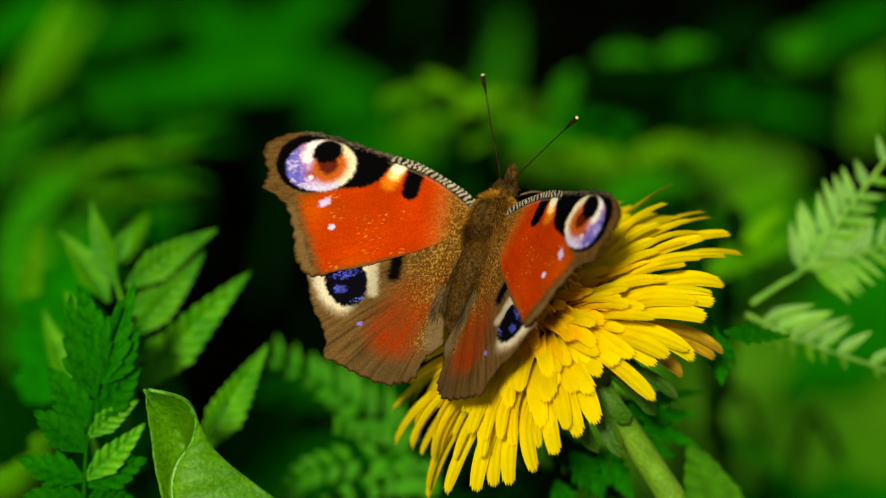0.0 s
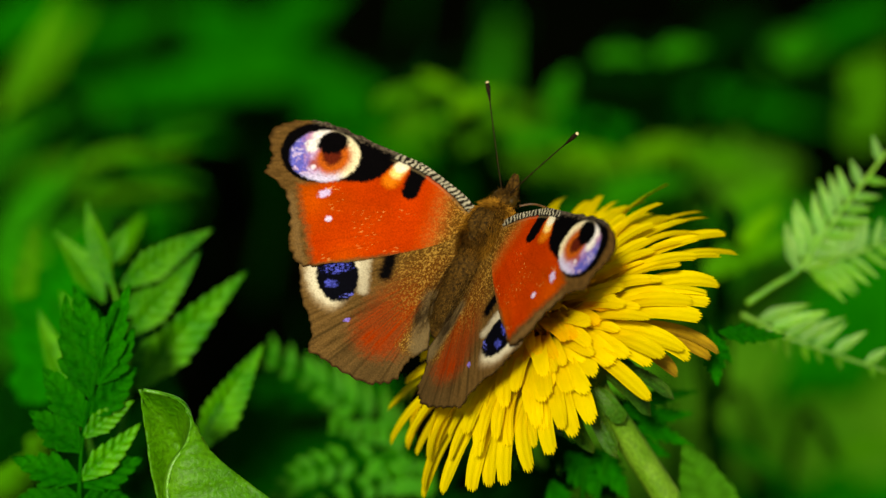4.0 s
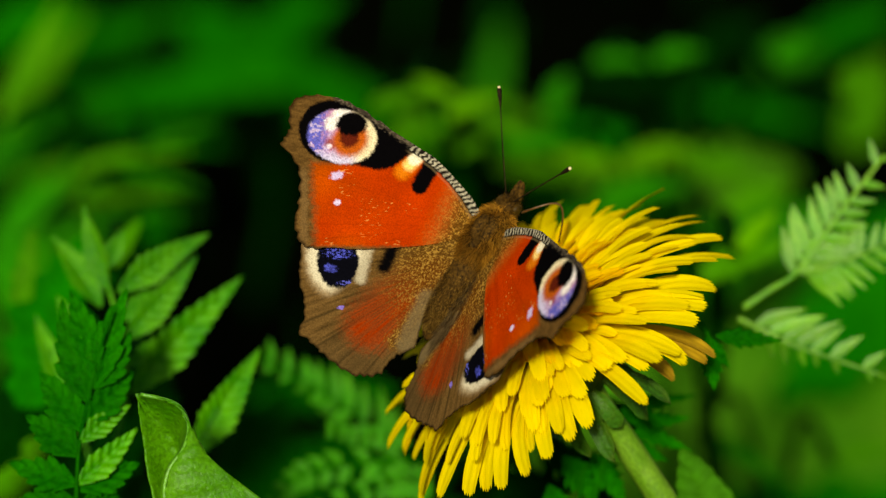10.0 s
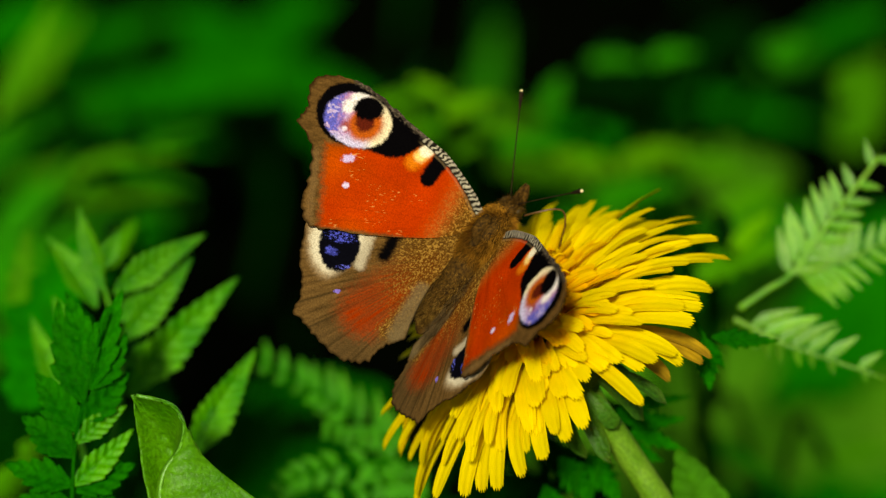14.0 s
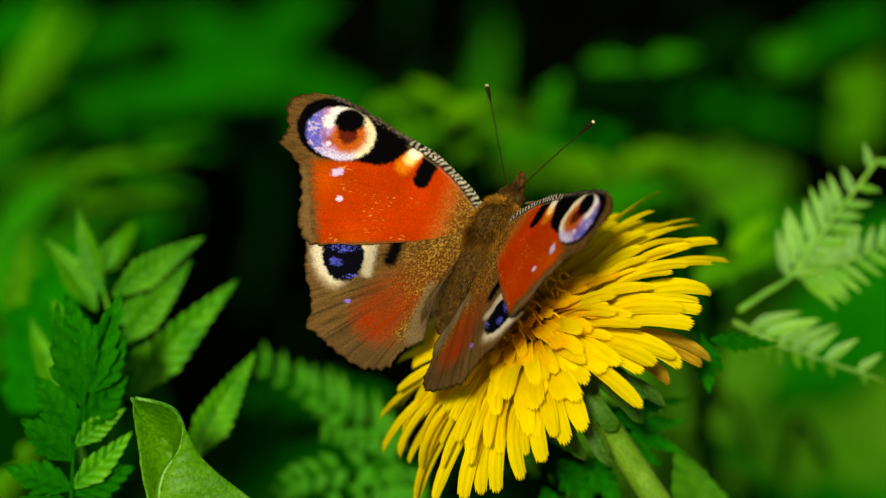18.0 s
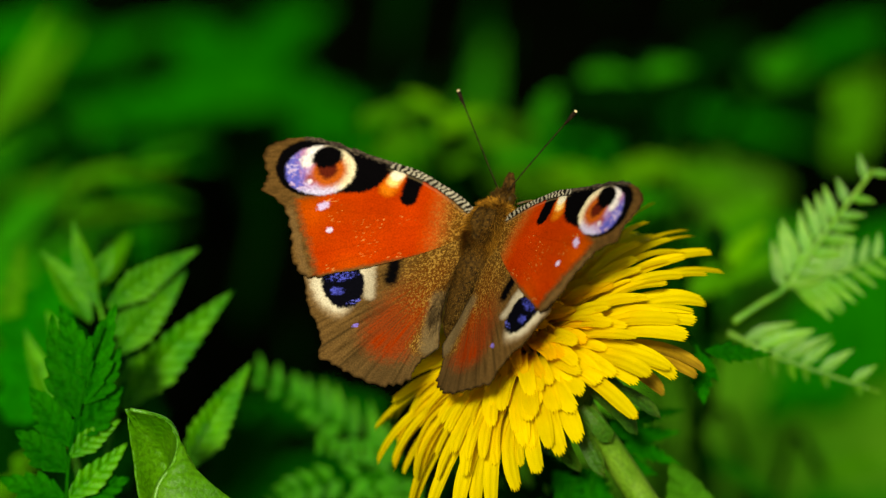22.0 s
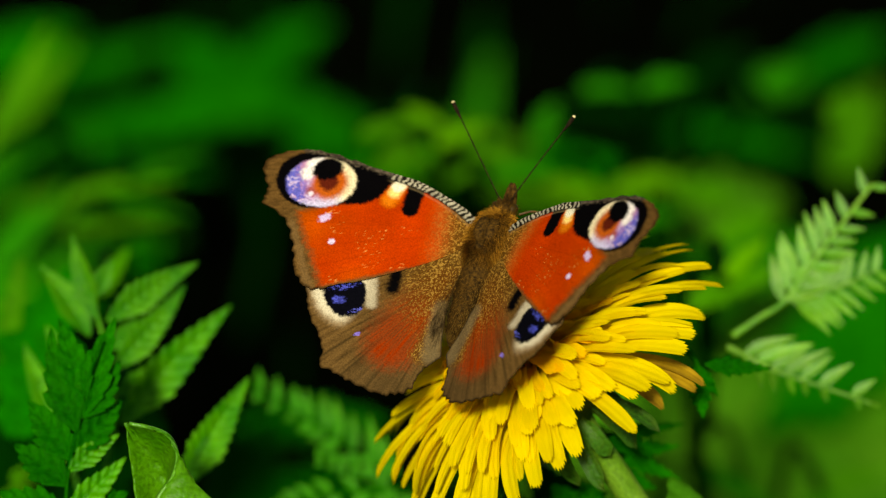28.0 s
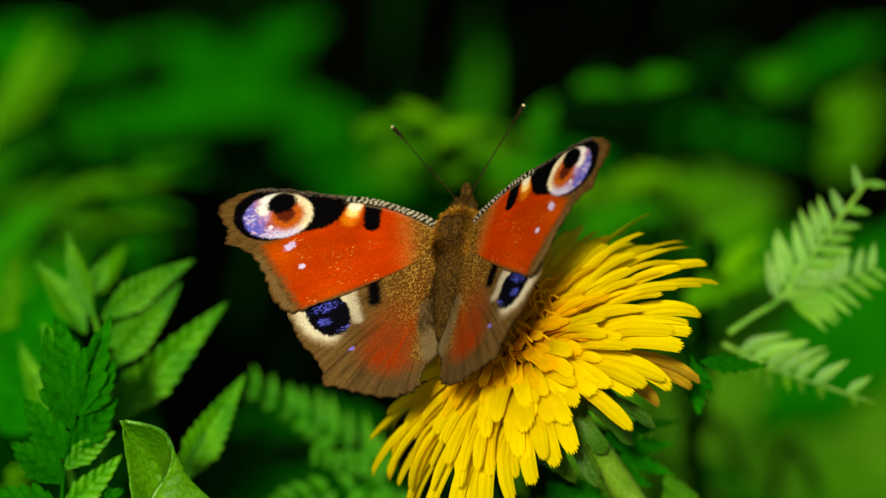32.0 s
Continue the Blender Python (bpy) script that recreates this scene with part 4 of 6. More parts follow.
def folded_leaf():
    """A leaf with one margin rolled over towards the viewer."""
    rows = [((-0.0392, -0.0119, 0.2848), (-0.039, -0.012, 0.2847), (-0.0386, -0.0129, 0.2851), (-0.0384, -0.0129, 0.285)),
            ((-0.039, -0.0121, 0.2815), (-0.0368, -0.0111, 0.2813), (-0.0339, -0.0142, 0.2843), (-0.034, -0.0152, 0.2846)),
            ((-0.0386, -0.0123, 0.278), (-0.0349, -0.0102, 0.2779), (-0.0322, -0.016, 0.2822), (-0.0318, -0.0172, 0.2819)),
            ((-0.0382, -0.0134, 0.2748), (-0.0341, -0.0102, 0.275), (-0.0326, -0.019, 0.2801), (-0.0293, -0.0194, 0.2789)),
            ((-0.0374, -0.0147, 0.2713), (-0.0341, -0.0114, 0.2715), (-0.0345, -0.0209, 0.2777), (-0.0258, -0.0204, 0.2761)),
            ((-0.0361, -0.0162, 0.2671), (-0.0326, -0.0132, 0.2665), (-0.035, -0.0223, 0.2739), (-0.0194, -0.0212, 0.2709)),
            ((-0.0332, -0.0174, 0.2611), (-0.0288, -0.0153, 0.2609), (-0.0332, -0.0243, 0.2684), (-0.0165, -0.0225, 0.2644))]
    origin = Vector(rows[-1][1])
    n, m = 36, 30
    grid = []
    cols = [curve([r[c] for r in rows], n) for c in range(4)]
    for i in range(n + 1):
        line = curve([cols[c][i] for c in range(4)], m)
        for k, p in enumerate(line):
            q = p - origin
            rib = 0.00022 * math.sin(i * 1.5 + abs(k - m / 3) * 0.9)
            grid.append(q + BACK * (rib + 0.0003 * noise.noise(q * 400)))
    faces = [(i * (m + 1) + k, i * (m + 1) + k + 1, (i + 1) * (m + 1) + k + 1, (i + 1) * (m + 1) + k) for i in range(n) for k in range(m)]
    ob = thing("folded_leaf", Matrix.Translation(origin), "bright green smooth leaf with one edge rolled over", "leaf")
    blade = part("blade", bm_of(grid, faces), FOLDED, ob)
    s = blade.modifiers.new("thickness", "SOLIDIFY")
    s.thickness = 0.00025
    edge = [cols[2][i] - origin + BACK * 0.0002 for i in range(n + 1)]
    part("rolled_edge", bm_of(*tube(edge, [0.00028] * (n + 1), 6)), RACHIS, ob, "pale rolled leaf edge")
    foot = Vector(rows[-1][1])
    down = [Vector((0, 0, 0)), Vector((0.004, 0.01, -0.05)), Vector((0.006, 0.016, -foot.z - 0.004))]
    part("stalk", bm_of(*tube(curve(down, 12), [0.0011] * 13, 8)), STEM, ob)


folded_leaf()


# ---- plants behind, soft in the distance ----
def blade_mesh(name, length, width, mat, seed, cut=0.30):
    """A soft leaf with uneven lobes and a puckered face."""
    rnd = random.Random(seed)
    verts, faces = [], []
    n, m = 36, 10
    bend = rnd.uniform(0.05, 0.25)
    lobes = rnd.randint(4, 6)
    shift = rnd.uniform(0, 6)
    for i in range(n + 1):
        f = i / n
        half = 0.5 * width * math.sin(math.pi * (0.03 + 0.97 * f) ** 0.75) ** 0.85
        for k in range(m + 1):
            u = 2 * k / m - 1
            notch = 1 - cut * (0.5 + 0.5 * math.cos(2 * math.pi * lobes * f + (1.3 if u < 0 else 0))) * abs(u) ** 1.5
            x, y = u * half * notch * (1 + 0.15 * noise.noise((f * 5, u, shift))), length * f + 0.22 * half * abs(u)
            fold = 0.18 * half * abs(u) + 0.10 * width * noise.noise((f * 5 + shift, u * 2.2, shift)) + 0.05 * width * math.sin(2 * math.pi * (f * lobes * 2 - abs(u) * 0.6))
            verts.append((x, y, -bend * length * f * f + fold))
    for i in range(n):
        for k in range(m):
            a = i * (m + 1) + k
            faces.append((a, a + 1, a + m + 2, a + m + 1))
    return mesh_of(name, verts, faces, mat)


def herb(name, label, leaves, seed):
    """A plant with broad leaves. Each leaf: middle, length and width in mm, turn in degrees, lean back, material."""
    mids = [Vector(q[0]) for q in leaves]
    c = sum(mids, Vector()) / len(mids)
    base = Vector((c.x, c.y + 0.03, 0))
    ob = thing(name, Matrix.Translation(base), label, "plant", "plants behind the flower")
    top = max(v.z for v in mids) * 0.85
    stem = [Vector((0, 0, -0.004)), Vector((0.01, 0.01, top * 0.5)), Vector((-0.004, 0.02, top))]
    # stem and leaf stalks take the shade-darkened green as well
    part("stem", bm_of(*tube(curve(stem, 12), [0.003 - 0.00012 * i for i in range(13)], 8)), BROAD_SHADED, ob)
    for n, (mid, length, width, turn, lean, mat, *cut) in enumerate(leaves):
        axis = RIGHT * math.cos(radians(turn)) + UP * math.sin(radians(turn))
        up = BACK * math.cos(radians(lean)) + UP * math.sin(radians(lean))
        root = Vector(mid) - axis * length * 0.5 * MM - base
        me = blade_mesh("leaf", length * MM, width * MM, mat, seed + n, *cut)
        lf = shared("leaf", me, ob, basis(root, axis, up))
        join = Vector((0, 0.012, min(max(root.z - 0.04, 0.01), top)))
        line = curve([join, (join + root) / 2 + Vector((0, 0.01, 0.015)), root], 8)
        part("leaf_stalk", bm_of(*tube(line, [0.0011] * 9, 6)), BROAD_SHADED, ob)
    return ob


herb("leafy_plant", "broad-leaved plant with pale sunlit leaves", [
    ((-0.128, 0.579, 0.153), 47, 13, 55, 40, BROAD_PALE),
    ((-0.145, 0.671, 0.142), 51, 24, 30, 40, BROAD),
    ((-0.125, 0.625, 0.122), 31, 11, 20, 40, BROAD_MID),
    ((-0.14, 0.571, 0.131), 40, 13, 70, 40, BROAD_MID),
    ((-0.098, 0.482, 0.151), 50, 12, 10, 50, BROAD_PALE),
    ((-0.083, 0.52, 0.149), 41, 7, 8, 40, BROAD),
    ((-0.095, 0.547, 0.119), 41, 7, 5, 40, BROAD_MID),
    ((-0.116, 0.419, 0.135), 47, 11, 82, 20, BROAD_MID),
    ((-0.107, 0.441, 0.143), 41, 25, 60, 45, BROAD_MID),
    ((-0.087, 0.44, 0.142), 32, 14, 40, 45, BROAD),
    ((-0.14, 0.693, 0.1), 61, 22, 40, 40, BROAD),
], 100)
herb("leafy_plant", "broad-leaved plant with mid-green leaves", [
    ((-0.093, 0.697, 0.11), 88, 27, 15, 45, BROAD),
    ((-0.054, 0.733, 0.103), 84, 32, -15, 45, BROAD),
    ((-0.056, 0.793, 0.109), 44, 22, 40, 45, BROAD),
    ((-0.125, 0.754, 0.11), 64, 24, 30, 40, BROAD),
    ((-0.03, 0.729, 0.091), 42, 23, 20, 40, BROAD),
    ((-0.074, 0.755, 0.112), 54, 21, -20, 40, BROAD),
], 120)
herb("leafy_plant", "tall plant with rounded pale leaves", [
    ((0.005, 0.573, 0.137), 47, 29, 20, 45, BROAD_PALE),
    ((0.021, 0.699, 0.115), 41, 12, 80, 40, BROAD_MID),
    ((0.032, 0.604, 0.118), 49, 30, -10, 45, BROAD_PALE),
    ((0.021, 0.739, 0.119), 55, 9, 85, 20, BROAD_SHADED),
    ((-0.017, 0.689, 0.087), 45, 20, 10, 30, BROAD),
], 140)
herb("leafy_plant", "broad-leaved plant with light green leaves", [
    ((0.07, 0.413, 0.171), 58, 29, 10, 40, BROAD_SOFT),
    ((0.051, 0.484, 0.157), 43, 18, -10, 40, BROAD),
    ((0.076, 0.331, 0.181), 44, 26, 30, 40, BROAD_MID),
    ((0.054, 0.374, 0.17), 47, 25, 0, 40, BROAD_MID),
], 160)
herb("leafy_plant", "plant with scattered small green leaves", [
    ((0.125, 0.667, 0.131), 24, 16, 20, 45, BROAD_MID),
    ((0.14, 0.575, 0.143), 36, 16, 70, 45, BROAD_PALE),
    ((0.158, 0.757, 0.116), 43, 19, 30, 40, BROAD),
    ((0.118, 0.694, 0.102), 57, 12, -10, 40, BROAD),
    ((0.074, 0.75, 0.098), 47, 11, 10, 30, BROAD_SHADED),
    ((0.11, 0.755, 0.112), 32, 13, 40, 40, BROAD_SHADED),
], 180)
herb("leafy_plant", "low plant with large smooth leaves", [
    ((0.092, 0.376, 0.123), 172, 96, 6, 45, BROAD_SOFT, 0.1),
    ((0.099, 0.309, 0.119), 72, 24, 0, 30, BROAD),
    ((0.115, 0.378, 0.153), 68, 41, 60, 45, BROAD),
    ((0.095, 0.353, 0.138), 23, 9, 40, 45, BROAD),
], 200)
herb("leafy_plant", "low shaded plant with green leaves", [
    ((-0.025, 0.232, 0.165), 49, 20, 10, 25, BROAD),
    ((-0.038, 0.214, 0.182), 24, 11, 60, 40, BROAD_SHADED),
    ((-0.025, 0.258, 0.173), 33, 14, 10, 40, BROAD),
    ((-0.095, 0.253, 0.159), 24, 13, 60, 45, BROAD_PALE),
    ((-0.049, 0.251, 0.152), 33, 15, 20, 20, BROAD_SHADED),
], 220)
herb("leafy_plant", "small grey-green pointed leaf beside the stem", [
    ((0.0326, -0.0479, 0.2853), 14, 7, 105, 50, BROAD_SOFT, 0.0),
], 240)
herb("leafy_plant", "leafy plant filling the gaps behind the ferns", [
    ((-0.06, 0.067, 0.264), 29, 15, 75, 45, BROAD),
    ((-0.065, 0.067, 0.251), 27, 13, 60, 45, BROAD_SHADED),
    ((-0.05, 0.069, 0.242), 24, 12, 50, 45, BROAD_SHADED),
    ((-0.09, 0.249, 0.212), 32, 15, 80, 45, BROAD_MID),
], 260)
herb("leafy_plant", "feathery plant with narrow pale leaves", [
    ((-0.061, 0.216, 0.243), 25, 4, 12, 40, BROAD_PALE),
    ((-0.063, 0.213, 0.235), 23, 3, 8, 40, BROAD_PALE),
    ((-0.056, 0.214, 0.239), 18, 3, -5, 40, BROAD_MID),
    ((-0.068, 0.211, 0.23), 23, 3, 20, 40, BROAD_MID),
    ((-0.078, 0.213, 0.236), 21, 3, 60, 40, BROAD_MID),
    ((-0.052, 0.217, 0.247), 17, 3, 25, 40, BROAD_MID),
    ((-0.083, 0.223, 0.262), 30, 5, 68, 40, BROAD_PALE),
], 280)
herb("leafy_plant", "tall plant with small pale leaves", [
    ((0.01, 0.217, 0.246), 14, 5, 30, 40, BROAD_PALE),
    ((0.02, 0.216, 0.244), 13, 5, -20, 40, BROAD_PALE),
    ((0.002, 0.219, 0.251), 13, 5, 60, 40, BROAD_MID),
], 300)
# the raised green puts sunlight on some leaves of the next two plants
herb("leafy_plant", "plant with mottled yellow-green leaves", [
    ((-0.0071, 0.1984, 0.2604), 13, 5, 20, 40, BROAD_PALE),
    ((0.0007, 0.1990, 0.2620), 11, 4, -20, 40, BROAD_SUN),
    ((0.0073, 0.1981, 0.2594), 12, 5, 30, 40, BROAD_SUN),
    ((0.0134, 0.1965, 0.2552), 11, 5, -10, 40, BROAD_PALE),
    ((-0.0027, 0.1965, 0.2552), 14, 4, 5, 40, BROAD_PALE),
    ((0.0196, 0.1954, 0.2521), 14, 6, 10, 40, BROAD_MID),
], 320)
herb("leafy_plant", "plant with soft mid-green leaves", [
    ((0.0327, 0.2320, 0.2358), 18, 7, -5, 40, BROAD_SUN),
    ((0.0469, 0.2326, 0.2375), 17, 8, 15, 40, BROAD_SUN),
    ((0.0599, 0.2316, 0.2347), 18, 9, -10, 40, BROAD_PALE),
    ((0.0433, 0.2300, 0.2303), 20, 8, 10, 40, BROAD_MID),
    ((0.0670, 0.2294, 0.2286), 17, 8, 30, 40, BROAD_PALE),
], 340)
herb("leafy_plant", "plant with soft mid-green leaves", [
    ((0.0409, 0.2780, 0.2450), 13, 5, 10, 40, BROAD_MID),
    ((0.0541, 0.2784, 0.2462), 12, 6, 20, 40, BROAD_MID),
    ((0.0786, 0.2786, 0.2468), 10, 6, 50, 40, BROAD_MID),
    ((0.0942, 0.2760, 0.2397), 10, 11, 80, 40, BROAD_PALE),
    ((0.0271, 0.2752, 0.2374), 11, 6, 70, 40, BROAD_MID),
], 360)
# the shade under the flower is put into these leaves' colour
herb("leafy_plant", "plant with leaves in shade-darkened green", [
    ((0.0151, 0.0441, 0.2456), 14, 9, 20, 40, BROAD_SHADED),
    ((0.0229, 0.0449, 0.2480), 14, 9, -40, 40, BROAD_SHADED),
    ((0.0298, 0.0476, 0.2553), 12, 7, -30, 40, BROAD_SHADED),
    ((0.0065, 0.0432, 0.2432), 16, 7, 10, 40, BROAD_SHADED),
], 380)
herb("leafy_plant", "plant with soft green leaves low behind the stem", [
    ((0.0587, 0.1559, 0.2022), 19, 5, -25, 40, BROAD_MID),
    ((0.0819, 0.1563, 0.2032), 13, 5, 20, 40, BROAD_PALE),
], 400)
herb("leafy_plant", "pale green leafy plant beside the flower", [
    ((0.0519, 0.1031, 0.2616), 17, 7, 25, 40, BROAD_PALE),
    ((0.0538, 0.1047, 0.2660), 10, 4, 50, 40, BROAD_SUN),
], 420)
herb("leafy_plant", "soft green plant behind the ferny leaves", [
    ((-0.0492, 0.0758, 0.2744), 9, 4, 60, 40, BROAD_PALE),
    ((-0.0622, 0.0703, 0.2592), 15, 4, 70, 40, BROAD_PALE),
    ((-0.0649, 0.0740, 0.2694), 16, 5, 85, 40, BROAD_PALE),
    ((-0.0434, 0.0691, 0.2559), 10, 4, 40, 40, BROAD_MID),
], 440)


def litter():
    """Low growth in shade-darkened green on the ground, too dense to count."""
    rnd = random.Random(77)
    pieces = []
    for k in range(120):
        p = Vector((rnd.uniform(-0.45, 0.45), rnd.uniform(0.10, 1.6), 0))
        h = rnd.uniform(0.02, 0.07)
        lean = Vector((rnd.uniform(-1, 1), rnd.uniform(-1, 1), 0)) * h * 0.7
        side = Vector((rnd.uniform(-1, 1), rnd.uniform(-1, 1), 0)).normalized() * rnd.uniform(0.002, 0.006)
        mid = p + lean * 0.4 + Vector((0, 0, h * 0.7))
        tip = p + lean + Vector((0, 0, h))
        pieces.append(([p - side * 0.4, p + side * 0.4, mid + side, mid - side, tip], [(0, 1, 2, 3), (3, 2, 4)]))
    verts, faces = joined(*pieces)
    me = mesh_of("undergrowth", verts, faces, BROAD_SHADED)
    tagged(new("undergrowth", me), "low growth on the soil in shade-darkened green", "undergrowth", kind="stuff")


litter()



def motions():
    """The butterfly turns on the flower and its wings rise and sink."""
    walk(butterfly, [
    (0, pose(0.00631, 0.00035, 0.30273, 45.93, -0.48, -35.75)),
    (0.5, pose(0.00621, 0.00027, 0.30247, 46.11, 0.30, -35.40)),
    (1, pose(0.00634, 0.00023, 0.30231, 44.81, 1.92, -38.26)),
    (1.5, pose(0.00621, 0.00023, 0.30225, 45.93, 2.60, -38.70)),
    (2, pose(0.00646, 0.00021, 0.30208, 44.17, 3.47, -40.33)),
    (2.5, pose(0.00658, 0.00022, 0.30193, 43.31, 4.05, -42.01)),
    (3, pose(0.00651, 0.00027, 0.30183, 43.67, 3.92, -42.09)),
    (3.5, pose(0.00650, 0.00036, 0.30175, 43.43, 4.10, -41.22)),
    (5.5, pose(0.00562, 0.00068, 0.30126, 45.94, 7.78, -32.85)),
    (6, pose(0.00616, 0.00080, 0.30135, 45.90, 9.96, -34.93)),
    (6.5, pose(0.00608, 0.00090, 0.30137, 49.51, 14.84, -28.70)),
    (7, pose(0.00599, 0.00103, 0.30150, 52.48, 18.75, -24.16)),
    (7.5, pose(0.00636, 0.00102, 0.30129, 52.33, 21.65, -25.56)),
    (8, pose(0.00658, 0.00102, 0.30111, 52.31, 22.35, -26.93)),
    (8.5, pose(0.00674, 0.00108, 0.30109, 51.68, 20.81, -29.71)),
    (9, pose(0.00678, 0.00126, 0.30142, 49.15, 15.81, -37.83)),
    (9.5, pose(0.00682, 0.00126, 0.30132, 49.09, 15.77, -38.04)),
    (10, pose(0.00679, 0.00124, 0.30119, 49.25, 17.60, -35.54)),
    (10.5, pose(0.00655, 0.00118, 0.30097, 51.58, 22.94, -27.32)),
    (11, pose(0.00681, 0.00126, 0.30113, 50.78, 25.82, -28.12)),
    (11.5, pose(0.00687, 0.00127, 0.30112, 51.09, 25.89, -27.83)),
    (12, pose(0.00666, 0.00135, 0.30127, 51.93, 24.83, -27.42)),
    (12.5, pose(0.00667, 0.00136, 0.30128, 52.29, 24.01, -27.84)),
    (13, pose(0.00689, 0.00133, 0.30122, 51.15, 23.07, -30.57)),
    (13.5, pose(0.00702, 0.00136, 0.30130, 48.67, 18.51, -39.06)),
    (14, pose(0.00740, 0.00132, 0.30131, 46.81, 21.49, -38.47)),
    (14.5, pose(0.00740, 0.00127, 0.30133, 50.57, 27.10, -30.80)),
    (16.5, pose(0.00762, 0.00145, 0.30253, 46.44, 9.92, -33.02)),
    (17, pose(0.00752, 0.00130, 0.30221, 48.30, 13.20, -28.61)),
    (17.5, pose(0.00809, 0.00140, 0.30256, 45.91, 12.99, -31.33)),
    (18, pose(0.00824, 0.00146, 0.30276, 44.19, 8.63, -35.38)),
    (18.5, pose(0.00809, 0.00155, 0.30303, 46.80, 6.25, -32.84)),
    (19, pose(0.00824, 0.00163, 0.30328, 45.42, 5.60, -30.21)),
    (19.5, pose(0.00861, 0.00178, 0.30377, 40.60, 1.73, -35.02)),
    (20, pose(0.00888, 0.00178, 0.30382, 37.54, 0.27, -36.75)),
    (20.5, pose(0.00883, 0.00168, 0.30359, 38.25, -0.13, -37.32)),
    (21, pose(0.00873, 0.00165, 0.30360, 39.09, -0.20, -37.25)),
    (21.5, pose(0.00849, 0.00166, 0.30377, 40.62, -1.11, -34.76)),
    (22, pose(0.00848, 0.00166, 0.30392, 41.49, -1.65, -33.42)),
    (22.5, pose(0.00835, 0.00167, 0.30416, 41.74, -1.98, -31.81)),
    (23, pose(0.00911, 0.00177, 0.30469, 37.07, -2.07, -35.53)),
    (23.5, pose(0.00942, 0.00164, 0.30456, 33.65, -0.96, -34.79)),
    (24, pose(0.00916, 0.00155, 0.30463, 34.26, -0.96, -34.52)),
    (24.5, pose(0.00918, 0.00142, 0.30451, 34.29, -0.52, -34.33)),
    (25, pose(0.00914, 0.00135, 0.30458, 35.84, -0.54, -33.91)),
    (25.5, pose(0.00896, 0.00138, 0.30494, 37.70, -1.47, -32.52)),
    (27.5, pose(0.00880, 0.00097, 0.30488, 40.03, -1.42, -31.36)),
    (28, pose(0.00887, 0.00081, 0.30473, 40.23, -0.82, -30.98)),
    (28.5, pose(0.00891, 0.00072, 0.30482, 37.38, -2.54, -31.20)),
    (29, pose(0.00869, 0.00060, 0.30490, 37.62, -2.35, -29.92)),
    (29.5, pose(0.00863, 0.00043, 0.30480, 34.46, -2.62, -26.94)),
    (30, pose(0.00821, 0.00033, 0.30482, 35.83, -4.63, -24.57)),
    (30.5, pose(0.00786, 0.00035, 0.30508, 33.96, -8.39, -23.94)),
    (31, pose(0.00646, 0.00021, 0.30494, 32.94, -11.24, -22.10)),
    (31.5, pose(0.00540, 0.00006, 0.30465, 35.23, -12.96, -22.71)),
    (32, pose(0.00513, 0.00014, 0.30492, 34.17, -14.41, -22.50)),
    ])
